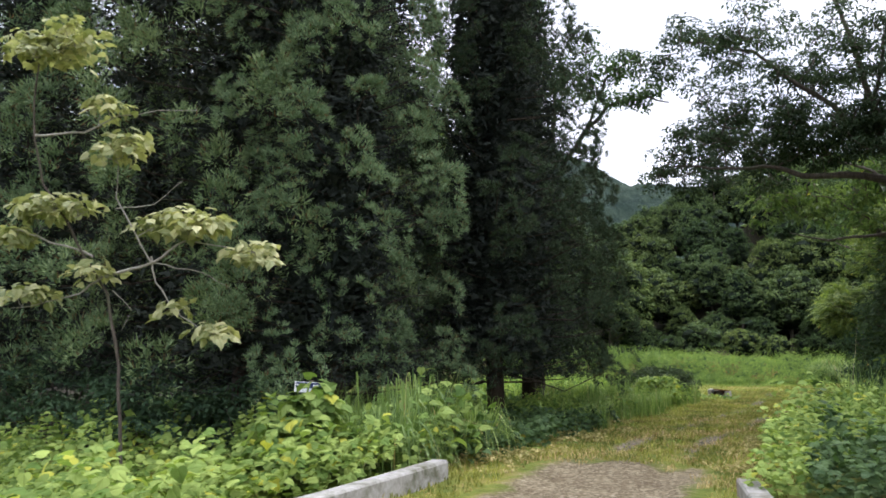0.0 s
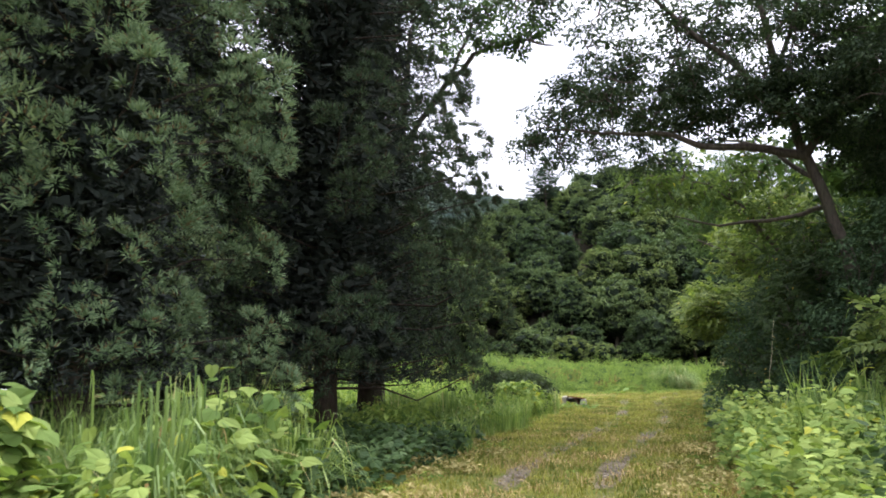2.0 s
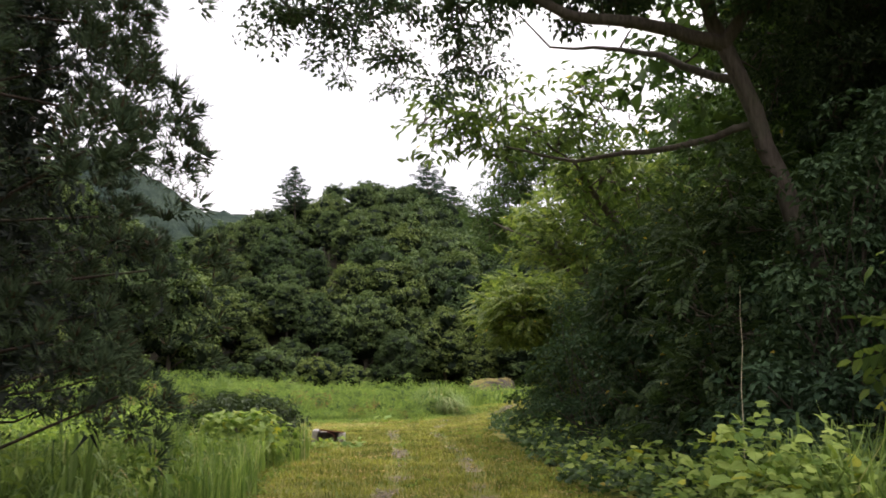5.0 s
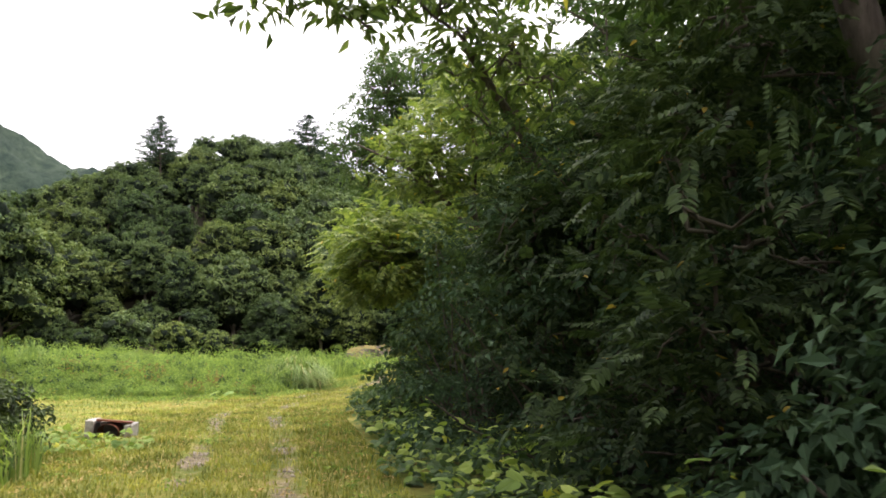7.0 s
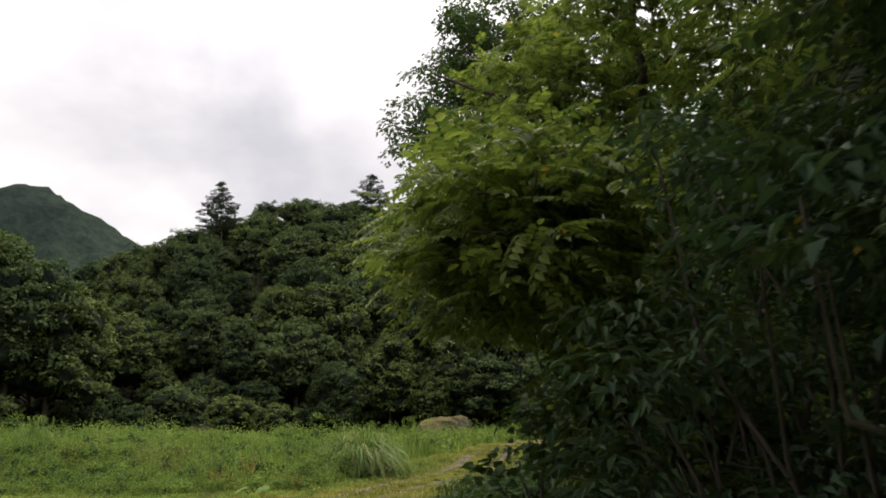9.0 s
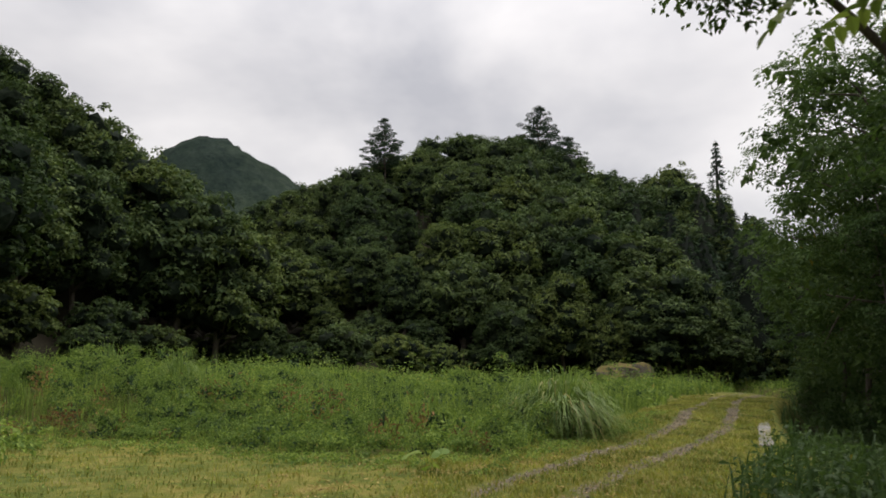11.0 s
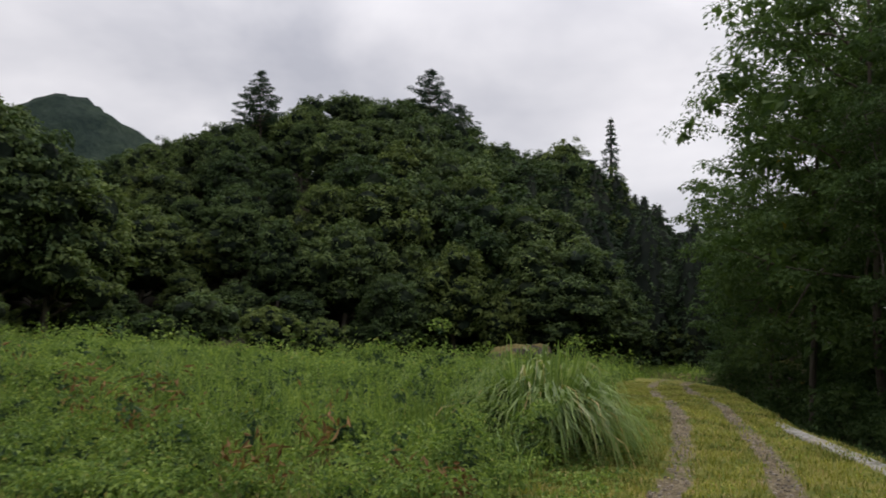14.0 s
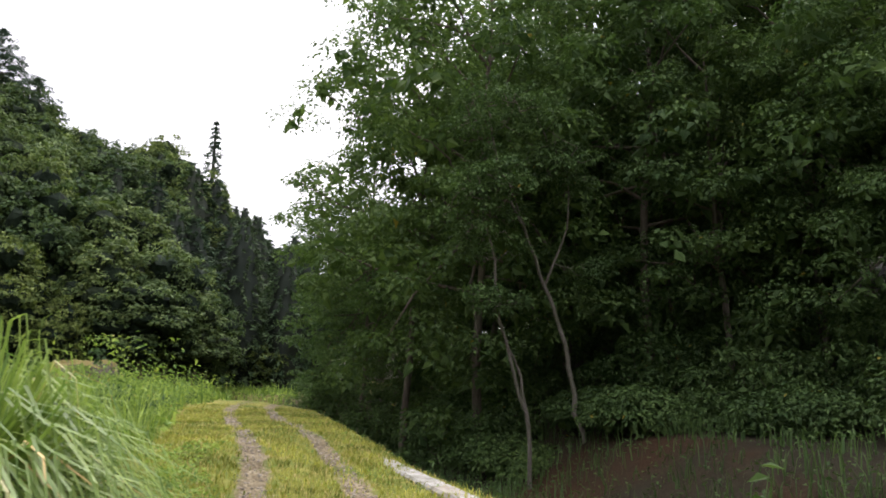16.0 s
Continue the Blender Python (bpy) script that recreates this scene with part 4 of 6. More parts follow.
# the leaning tree over the track
drawn_tree("leaning_tree", 6.0, 12.5, [
    ([(0, 0, -0.3), (-0.35, 0, 1.8), (-1.05, 0.05, 3.95), (-1.7, 0.15, 6.0), (-2.0, 0.2, 7.2), (-2.3, 0.3, 9.0), (-2.8, 0.3, 11.0)], 0.17, 0.05),
    ([(-1.65, 0.1, 5.9), (-2.6, 0.1, 6.15), (-3.8, 0.0, 6.25), (-4.5, -0.1, 6.55), (-5.7, -0.2, 6.65), (-7.2, 0.4, 7.0)], 0.11, 0.02),
    ([(-1.9, 0.2, 6.8), (-3.4, -0.3, 8.3), (-4.8, -0.7, 9.6), (-6.4, -0.6, 10.2)], 0.09, 0.02),
    ([(-1.7, 0.1, 5.9), (-1.0, -0.4, 7.0), (0.0, -0.8, 8.4), (1.4, -1.2, 9.6)], 0.10, 0.02),
    ([(-2.1, 0.3, 8.0), (-1.8, -1.2, 9.2), (-1.4, -2.4, 10.0)], 0.06, 0.02),
    ([(-1.3, 0.1, 4.8), (-2.2, 0.9, 4.7), (-3.4, 1.8, 4.75), (-4.4, 2.2, 5.1)], 0.06, 0.015),
    ([(-1.5, 0.1, 5.4), (-2.2, 2.0, 6.6), (-3.4, 3.6, 7.4)], 0.07, 0.02),
    ], [((-5.6, 0.4, 7.6), (2.2, 2.4, 0.9), 80), ((-5.6, 3.2, 7.6), (2.4, 2.0, 1.3), 60), ((-5.6, -0.4, 9.6), (2.8, 2.6, 1.3), 90), ((-2.8, 0.4, 8.6), (2.2, 2.6, 1.6), 110), ((0.6, -0.6, 8.6), (2.4, 2.6, 2.2), 200), ((0.4, 0.8, 6.4), (1.8, 1.8, 1.5), 130), ((-1.0, -2.0, 10.6), (3.0, 2.4, 1.2), 70), ((-7.3, 1.6, 7.0), (1.0, 1.8, 0.7), 26), ((2.0, -0.5, 6.4), (1.9, 2.4, 2.2), 170), ((0.6, 0.6, 5.4), (1.2, 1.4, 1.2), 40), ((0.6, -1.2, 3.2), (1.3, 1.2, 1.3), 60), ((-3.4, 0.2, 7.2), (1.5, 1.6, 0.8), 80), ((-1.7, -0.7, 7.0), (1.2, 1.0, 1.0), 80), ((-0.2, -1.6, 7.0), (1.4, 1.2, 1.2), 50)],
    74, 0.105, 0.06, M_SMALL, "leaning broadleaf tree with small dark leaves arching over the track", clump=(0.24, 0.5))
drawn_tree("chestnut_tree", 6.2, 19.5, [
    ([(0, 0, -0.3), (-0.8, 0, 2.6), (-1.6, -0.3, 4.6), (-2.6, -0.6, 5.9)], 0.14, 0.05),
    ([(-1.6, -0.3, 4.6), (-2.6, -0.6, 6.0), (-3.6, -0.8, 6.7), (-4.6, -0.9, 6.9)], 0.045, 0.008),
    ([(-1.2, -0.2, 4.0), (-1.9, -0.3, 4.6), (-2.5, -0.4, 5.0)], 0.04, 0.012)],
    [((-4.6, -0.9, 6.8), (2.0, 1.2, 0.75), 46), ((-4.4, -1.0, 6.1), (1.6, 0.6, 0.3), 12), ((-2.6, -0.6, 7.1), (1.8, 1.0, 0.8), 34), ((-2.2, -0.4, 5.6), (1.2, 1.2, 0.7), 34), ((-1.0, 0, 4.6), (1.6, 1.4, 1.2), 40)],
    13, 0.27, 0.10, M_CHEST, "young chestnut tree with long hanging leaves", clump=(0.3, 0.5))
# broadleaf tree behind the cedars, with a limb over the track
drawn_tree("oak_tree", -6.4, 15.2, [
    ([(0, 0, -0.3), (0.3, -0.2, 4.0), (0.8, -0.5, 7.0), (1.2, -0.8, 10.5)], 0.2, 0.06),
    ([(0.8, -0.5, 7.0), (2.4, -1.6, 8.6), (3.8, -3.0, 8.9), (4.9, -4.0, 8.6), (5.6, -4.5, 8.2)], 0.09, 0.015),
    ([(2.4, -1.6, 8.6), (3.4, -2.6, 9.8), (4.6, -3.2, 10.2)], 0.05, 0.012)],
    [((4.8, -4.0, 8.55), (1.1, 0.5, 0.3), 18), ((3.6, -2.5, 9.9), (1.4, 0.8, 0.5), 22), ((1.4, -1.0, 10.6), (2.6, 2.0, 1.6), 50)],
    34, 0.13, 0.075, M_BROAD, "broadleaf tree with a thin limb reaching over the track", clump=(0.25, 0.45))


# ---- feathered-leaf tree close beside the track ----
def pinnate_geo(base, along, normal, length, pairs=5):
    """Compound leaves: a stalk with paired leaflets."""
    along = unit(along)
    side = unit(np.cross(along, normal))
    up = np.cross(side, along)
    L = np.reshape(length, (-1, 1))
    geos = []
    for i in range(pairs + 1):
        s = 0.22 + 0.78 * i / pairs
        at = base + along * L * s - up * L * 0.22 * s * s
        ll = L * 0.33 * (1 - 0.35 * abs(s - 0.55))
        for sg in ((1, -1) if i < pairs else (0,)):
            d = side * sg * 0.9 + along * (0.45 if sg else 1.0) - up * 0.25
            geos.append(oval_geo(at, d, up + RNG.normal(size=up.shape) * 0.15, ll, ll * 0.52))
    v, fs = joined(*geos)
    return v, np.concatenate(fs)


def pinnate_cloud(centers, radii, per, length):
    k = len(centers)
    c = np.repeat(centers, per, 0)
    u = rand_dirs(k * per)
    u[:, 2] = np.where(u[:, 2] < -0.4, -u[:, 2], u[:, 2])
    pos = c + u * np.repeat(radii, per)[:, None] * RNG.uniform(0.3, 1.0, (k * per, 1)) * [1, 1, 0.7]
    al = unit(u * [1, 1, 0.2] + RNG.normal(size=u.shape) * 0.4 - [0, 0, 0.15])
    return pinnate_geo(pos, al, unit(u * 0.3 + [0, 0, 1.0] + RNG.normal(size=u.shape) * 0.25), length * RNG.uniform(0.7, 1.2, k * per))


def feathered_tree(name, x, y, spec, clouds, per, length, label, mat=M_PINNATE):
    ob = thing(name, x, y, gz_at(x, y), label, "tree")
    tv, tf = limbs(spec)
    part("trunk", mesh_np("trunk", tv, tf, M_BARK, True), ob)
    cs = np.concatenate([np.array(c) + rand_dirs(n) * (RNG.random((n, 1)) ** 0.4) * np.array(half) for c, half, n in clouds])
    roots = [np.array(a) + (np.array(b) - np.array(a)) * s for pts, _, _ in spec for a, b in zip(pts[:-1], pts[1:]) for s in (0.35, 0.7, 1.0)]
    tv, tf = fill_twigs(cs, roots, 0.012)
    part("branchwork", mesh_np("branchwork", tv, tf, M_BARK, True), ob)
    v, f = pinnate_cloud(cs, RNG.uniform(0.35, 0.65, len(cs)), per, length)
    part("crown", mesh_np("crown", v, [f], mat), ob)
    return ob


feathered_tree("walnut_tree", 5.4, 24.0, [
    ([(0, 0, -0.6), (-0.3, 0, 2.2), (-0.5, 0.2, 4.6), (-0.4, 0.3, 6.8)], 0.13, 0.04),
    ([(-0.2, 0, 1.2), (-1.5, -0.9, 2.6), (-2.2, -1.7, 3.1), (-2.7, -2.6, 3.3)], 0.05, 0.012),
    ([(-0.5, 0.2, 4.0), (-1.8, 0.6, 5.4), (-2.9, 1.0, 6.0)], 0.06, 0.015),
    ([(-0.4, 0.1, 3.2), (0.6, -1.8, 4.8), (1.2, -3.2, 5.8)], 0.06, 0.015)],
    [((-2.55, -2.2, 3.1), (0.75, 1.2, 0.7), 34), ((-2.1, -1.0, 3.2), (1.3, 1.8, 1.0), 50), ((-1.3, 0.8, 5.6), (1.7, 2.2, 1.4), 44), ((-0.2, 0.2, 6.6), (1.7, 2.0, 1.0), 26), ((-0.5, 0.2, 1.6), (1.2, 2.4, 1.2), 50), ((1.0, -2.5, 4.5), (1.8, 2.2, 2.4), 40), ((-2.9, -0.6, 3.4), (0.7, 1.2, 0.8), 26), ((-1.0, -1.3, 1.5), (1.0, 1.5, 1.2), 46)],
    19, 0.34, "walnut tree with long feathered leaves beside the track")
# M_PDARK gives the two young walnuts the thicket's shade as leaf colour
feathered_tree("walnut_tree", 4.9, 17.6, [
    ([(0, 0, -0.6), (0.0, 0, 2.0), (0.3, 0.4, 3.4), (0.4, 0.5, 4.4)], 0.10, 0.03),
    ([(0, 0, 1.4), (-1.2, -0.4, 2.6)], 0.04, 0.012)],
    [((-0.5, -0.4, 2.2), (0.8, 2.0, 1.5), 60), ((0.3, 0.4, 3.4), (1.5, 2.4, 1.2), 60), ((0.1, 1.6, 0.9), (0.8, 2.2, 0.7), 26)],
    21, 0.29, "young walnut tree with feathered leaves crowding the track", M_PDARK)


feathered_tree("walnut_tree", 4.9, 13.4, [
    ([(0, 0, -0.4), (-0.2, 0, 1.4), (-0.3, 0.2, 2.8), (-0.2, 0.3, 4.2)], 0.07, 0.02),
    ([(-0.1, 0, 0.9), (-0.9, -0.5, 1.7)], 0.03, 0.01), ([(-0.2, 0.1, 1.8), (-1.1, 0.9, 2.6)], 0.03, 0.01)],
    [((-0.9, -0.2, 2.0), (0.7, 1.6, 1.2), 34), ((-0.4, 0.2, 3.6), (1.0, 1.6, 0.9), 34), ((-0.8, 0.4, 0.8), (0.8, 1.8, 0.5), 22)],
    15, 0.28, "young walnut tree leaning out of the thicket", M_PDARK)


# ---- dark shrubs under the leaning tree ----
def shrub(x, y, half, n, per, leaf, wide, mat, label, name="shrub", clump=(0.3, 0.5), flat=0.65, shape=leaf_geo, cat="shrub", group=""):
    ob = thing(name, x, y, gz_at(x, y), label, cat, group)
    u = rand_dirs(n)
    u[:, 2] = np.abs(u[:, 2])
    cs = u * (RNG.random((n, 1)) ** 0.3) * np.array(half) * [1, 1, 0.92] + [0, 0, 0.15]
    geos = [tube_geo(bent((RNG.normal() * 0.15, RNG.normal() * 0.15, -0.2), c, 4, 0.08), np.linspace(0.03, 0.008, 4), 4) for c in cs[::2]]
    tv, tf = joined(*geos)
    part("branchwork", mesh_np("branchwork", tv, tf, M_BARK, True), ob)
    cr = RNG.uniform(*clump, n)
    g = clump_leaves(cs, cr, per, leaf, wide, flat, 0.6, shape)
    v, f = joined(g, inner_geo(cs * 0.8, cr, 7, 0.7, flat)) if group == "bank undergrowth" else joined(g)
    part("foliage", mesh_np("foliage", v, f, mat), ob)
    return ob


L_SH = "dense dark green shrub beside the track"
for x, y, hx, hy, hz, n in ((5.3, 13.9, 1.7, 2.2, 3.6, 120), (5.0, 17.5, 2.4, 2.6, 4.4, 150), (7.8, 11.0, 2.2, 2.4, 7.0, 230), (8.8, 15.5, 2.6, 3.0, 8.0, 230), (4.2, 10.8, 1.1, 1.3, 1.6, 60), (5.4, 11.1, 1.5, 1.3, 4.9, 210), (8.2, 21.0, 3.0, 3.0, 7.0, 170), (8.2, 6.2, 2.2, 2.4, 4.6, 120)):
    shrub(x, y, (hx, hy, hz), n, 60, 0.11, 0.055, M_SHRUB, L_SH, group="thicket")
shrub(4.0, 19.6, (1.4, 1.6, 3.9), 100, 70, 0.12, 0.045, M_SHRUB, "lighter green shrub with drooping sprays", group="thicket")
for x, y, a, b, c in ((-9.5, 1.6, 1.8, 1.2, 1.7), (-13.0, 2.4, 2.2, 1.4, 2.0), (-16.5, 1.5, 2.2, 1.6, 2.2), (-20.0, 3.0, 2.6, 2.0, 3.0), (-7.0, 2.2, 1.2, 0.9, 1.3), (-11.0, 6.5, 2.0, 1.6, 2.2)):
    shrub(x, y, (a, b, c), 60, 46, 0.13, 0.075, M_SHRUB, "dark understory shrub beneath the cedars", "understory_shrub", group="understory")
shrub(-3.3, 19.3, (1.35, 1.5, 1.2), 120, 60, 0.10, 0.055, M_DARK, "low dark rounded bush beside the concrete inlet", "bush", (0.22, 0.36))

shrub(-3.68, -0.70, (0.55, 0.35, 1.68), 70, 9, 0.19, 0.18, M_KUDZU, "vine leaves climbing over the notice sign", "climbing_vine", (0.18, 0.3), 0.7, heart_geo, "vine")
shrub(3.8, 23.6, (1.1, 1.7, 2.3), 90, 26, 0.11, 0.095, M_BROAD, "dark leafy bush hanging over the track edge", clump=(0.25, 0.45), shape=heart_geo, group="thicket")
shrub(-2.95, 17.4, (0.9, 1.2, 0.85), 50, 26, 0.13, 0.11, M_KUDZU, "vine leaves heaped in front of the dark bush", "climbing_vine", (0.2, 0.36), 0.7, heart_geo, "vine")
shrub(5.6, 9.4, (1.3, 1.2, 3.6), 60, 18, 0.15, 0.14, M_KUDZU, "bright vine leaves climbing the thicket", "climbing_vine", (0.3, 0.5), 0.7, heart_geo, "vine")
feathered_tree("sumac_shrub", 5.2, 8.4, [([(0, 0, -0.3), (0.0, 0, 1.2), (-0.1, 0, 2.2)], 0.04, 0.015)], [((-0.1, 0, 1.9), (0.9, 0.9, 0.6), 22)], 8, 0.5, "sumac shrub with bright feathered leaves above the grass")

# ---- trees on the far bank of the stream ----
def bank_tree(h, r, clumps, per, leaf):
    u = rand_dirs(clumps)
    c = u * (RNG.random((clumps, 1)) ** 0.45) * [r, r, h * 0.46] + [0, 0, h * 0.53]
    cr = RNG.uniform(0.6, 1.15, clumps)
    g = clump_leaves(c, cr, per, leaf, leaf * 0.6, 0.5)
    v, f = joined(g, inner_geo(c, cr, 10, 0.45, 0.5))
    crown = mesh_np("crown", v, f, M_BROAD)
    lean = RNG.uniform(-1.2, 1.2, 2)
    geos = [tube_geo(bent((0, 0, -0.6), (lean[0], lean[1], h * 0.85), 9, 0.008), np.linspace(0.14, 0.03, 9), 8)]
    for i in range(0, clumps, 5):
        z = max(h * RNG.uniform(0.25, 0.55), c[i, 2] - 1.5)
        geos.append(tube_geo(bent((lean[0] * z / h, lean[1] * z / h, z), c[i], 4, 0.05), np.linspace(0.06, 0.015, 4), 5))
    tv, tf = joined(*geos)
    return mesh_np("trunk", tv, tf, M_BARK, True), crown


THICK = [bank_tree(16.0, 4.4, 110, 64, 0.26), bank_tree(18.0, 4.6, 115, 64, 0.26), bank_tree(14.0, 4.0, 100, 64, 0.24)]
BANK = [bank_tree(16.0, 4.4, 150, 150, 0.16), bank_tree(18.0, 4.6, 160, 150, 0.16), bank_tree(14.0, 4.0, 130, 150, 0.15)]
for v, x, y, s, turn in ((0, 16.7, 57.0, 1.3, 0), (1, 17.6, 63.5, 1.2, 80), (1, 20.5, 53.0, 1.25, 150), (2, 21.2, 50.0, 0.95, 200), (0, 23.5, 48.5, 1.1, 260), (1, 19.2, 70.5, 0.9, 30), (2, 23.0, 60.0, 1.45, 300), (0, 27.0, 54.0, 1.5, 100), (1, 27.5, 44.0, 1.35, 170), (2, 20.5, 44.5, 0.95, 20), (0, 24.5, 38.0, 1.05, 60), (1, 31.0, 49.0, 1.5, 240), (2, 22.5, 78.0, 0.95, 120), (1, 26.0, 69.0, 1.35, 10), (0, 31.0, 60.0, 1.6, 75), (2, 28.5, 36.0, 1.1, 15), (2, 24.0, 54.5, 1.0, 190), (0, 33.0, 42.0, 1.5, 330), (1, 36.5, 53.0, 1.4, 90), (0, 38.5, 60.0, 1.5, 20), (1, 34.0, 78.0, 1.3, 50), (0, 37.0, 87.0, 1.3, 140), (1, 31.0, 72.0, 1.4, 220), (2, 37.0, 46.0, 1.5, 60)):
    plant(BANK[v], "bank_tree", x, y, "tall broadleaf tree with slim trunk on the stream bank", "tree", "stream bank trees", s, turn, 0.2)
L_SLIM = "slim pale-barked tree leaning out over the stream bank"
drawn_tree("slim_tree", 17.1, 52.0, [
    ([(0, 0, -0.3), (-0.55, 0, 1.7), (-0.9, 0, 2.95), (-1.5, 0, 4.2), (-2.2, 0, 5.7), (-3.1, 0, 7.0), (-3.5, 0.2, 9.5)], 0.075, 0.025),
    ([(-1.5, 0, 4.2), (-1.2, -0.6, 5.8), (-1.4, -0.8, 7.6)], 0.04, 0.01), ([(-2.2, 0, 5.7), (-3.2, -0.8, 6.4), (-4.2, -1.2, 6.7)], 0.03, 0.008)],
    [((-3.2, -0.2, 8.6), (1.8, 1.8, 1.5), 60), ((-3.9, -1.0, 6.6), (0.9, 0.8, 0.5), 20), ((-1.3, -0.7, 7.4), (1.1, 1.0, 0.9), 30), ((-0.4, -0.8, 4.6), (0.7, 0.6, 0.4), 10)],
    60, 0.13, 0.075, M_BROAD, L_SLIM, M_SLIM, clump=(0.25, 0.5))
drawn_tree("slim_tree", 15.4, 52.3, [
    ([(0, 0, -0.3), (-0.25, -0.2, 1.6), (-0.95, -0.3, 3.4), (-1.5, -0.3, 5.5), (-1.7, -0.2, 8.0)], 0.065, 0.025),
    ([(-0.25, -0.2, 1.6), (-0.6, -0.3, 3.0), (-1.6, -0.4, 4.8)], 0.06, 0.012)],
    [((-1.6, -0.3, 7.4), (1.5, 1.5, 1.4), 50), ((-1.7, -0.5, 4.9), (0.8, 0.7, 0.5), 16)],
    60, 0.13, 0.075, M_BROAD, L_SLIM, M_SLIM, clump=(0.25, 0.5))
drawn_tree("slim_tree", 28.4, 50.0, [
    ([(0, 0, -0.3), (-0.4, 0, 5.0), (-1.3, 0, 7.2), (-1.6, 0, 9.8), (-2.1, 0, 14.0)], 0.16, 0.05),
    ([(-1.3, 0, 7.2), (-2.2, -0.6, 9.0), (-3.2, -1.0, 10.2)], 0.05, 0.012)],
    [((-2.0, -0.3, 12.6), (2.6, 2.2, 1.8), 70), ((-3.0, -1.0, 10.0), (1.2, 1.0, 0.6), 24)],
    60, 0.15, 0.09, M_BROAD, L_SLIM, M_SLIM, clump=(0.3, 0.55))
for x, y, a, b, c in ((20.0, 48.6, 2.0, 2.2, 2.4), (17.5, 59.5, 2.0, 2.4, 2.6), (19.0, 42.5, 2.0, 2.2, 1.8), (20.6, 37.5, 2.2, 2.4, 2.4), (18.6, 66.5, 2.2, 2.6, 3.0), (20.0, 52.0, 2.2, 2.4, 3.0), (22.5, 46.5, 2.4, 2.4, 3.0), (19.6, 58.0, 2.4, 2.4, 3.2), (24.0, 41.0, 2.4, 2.6, 3.0), (21.0, 63.5, 2.4, 2.4, 3.4), (19.0, 73.5, 2.4, 2.6, 3.4), (22.5, 82.0, 2.6, 3.0, 3.6), (27.0, 48.0, 2.6, 2.6, 3.4), (16.8, 56.0, 1.6, 1.6, 1.8), (18.6, 39.5, 1.8, 2.0, 1.4), (24.0, 64.0, 3.0, 3.0, 4.5), (26.5, 58.0, 3.0, 3.0, 4.5), (29.0, 66.0, 3.2, 3.2, 5.0), (22.5, 70.5, 2.8, 3.0, 4.0), (30.5, 55.0, 3.2, 3.0, 4.5), (26.0, 75.0, 3.2, 3.2, 5.0), (29.0, 43.0, 3.0, 3.0, 4.5), (27.0, 38.0, 3.0, 3.0, 4.0), (17.6, 50.4, 1.2, 1.5, 0.8), (19.0, 46.6, 1.3, 1.5, 0.9), (20.6, 44.0, 1.3, 1.5, 0.9), (16.2, 54.0, 1.0, 1.3, 0.7), (30.0, 74.0, 3.4, 3.4, 6.5), (33.5, 78.5, 3.4, 3.4, 7.0), (18.0, 52.6, 1.2, 1.3, 0.8)):
    shrub(x, y, (a, b, c), 80, 72, 0.15, 0.085, M_BROAD, "leafy undergrowth on the stream bank", "bank_shrub", (0.35, 0.7), group="bank undergrowth")


for v, x, y, s, turn in ((2, 9.6, 9.6, 1.0, 40), (0, 10.2, 14.6, 0.98, 130), (2, 9.8, 20.6, 0.8, 220), (1, 9.6, 26.5, 0.6, 310), (2, 9.2, 4.4, 0.95, 10), (0, 14.0, 12.0, 0.9, 80), (1, 8.0, 24.6, 0.62, 50), (0, 12.2, 18.0, 0.9, 150), (1, 12.6, 24.0, 1.0, 270), (2, 7.8, 16.6, 0.95, 100), (2, 9.0, 29.5, 0.66, 190)):
    plant(THICK[v], "thicket_tree", x, y, "broadleaf tree in the dark thicket beside the track", "tree", "thicket trees", s, turn, 0.2)


drawn_tree("edge_tree", 6.8, 31.8, [
    ([(0, 0, -0.4), (-0.4, 0, 3.0), (-1.0, -0.2, 6.0), (-1.6, -0.4, 8.6), (-1.8, -0.5, 10.6)], 0.16, 0.04),
    ([(-0.8, -0.1, 5.0), (-2.2, -0.4, 6.4), (-3.6, -0.6, 7.4), (-4.6, -0.7, 7.8)], 0.07, 0.015),
    ([(-1.3, -0.3, 7.2), (-2.6, -0.6, 8.8), (-3.6, -0.8, 9.6)], 0.05, 0.012)],
    [((-3.2, -0.6, 7.6), (1.5, 1.6, 1.5), 90), ((-2.4, -0.6, 9.6), (1.8, 1.8, 1.3), 80), ((-0.4, -0.2, 8.6), (2.0, 2.0, 2.4), 110), ((0.2, 0, 5.0), (1.8, 1.8, 1.8), 70)],
    95, 0.105, 0.062, M_BROAD, "leafy broadleaf tree leaning over the track edge", clump=(0.25, 0.55))
for xx in np.arange(33, 54, 6.8):
    for yy in np.arange(30, 104, 6.8):
        plant(FOREST[RNG.integers(4)], "forest_tree", xx + RNG.uniform(-2, 2), yy + RNG.uniform(-2, 2), L_WOOD, "tree", "wooded hillside", RNG.uniform(0.9, 1.2), RNG.uniform(0, 360), 0.3)


# ---- weeds, vines and grasses ----
def scatter(x0, x1, y0, y1, n, keep):
    x, y = RNG.uniform(x0, x1, n), RNG.uniform(y0, y1, n)
    m = keep(x, y)
    x, y = x[m], y[m]
    return np.stack([x, y, height(x, y)], 1)


def field_mask(x, y):
    return in_field(x, y, off_line(TRACK_D, x, y)) > 0.5


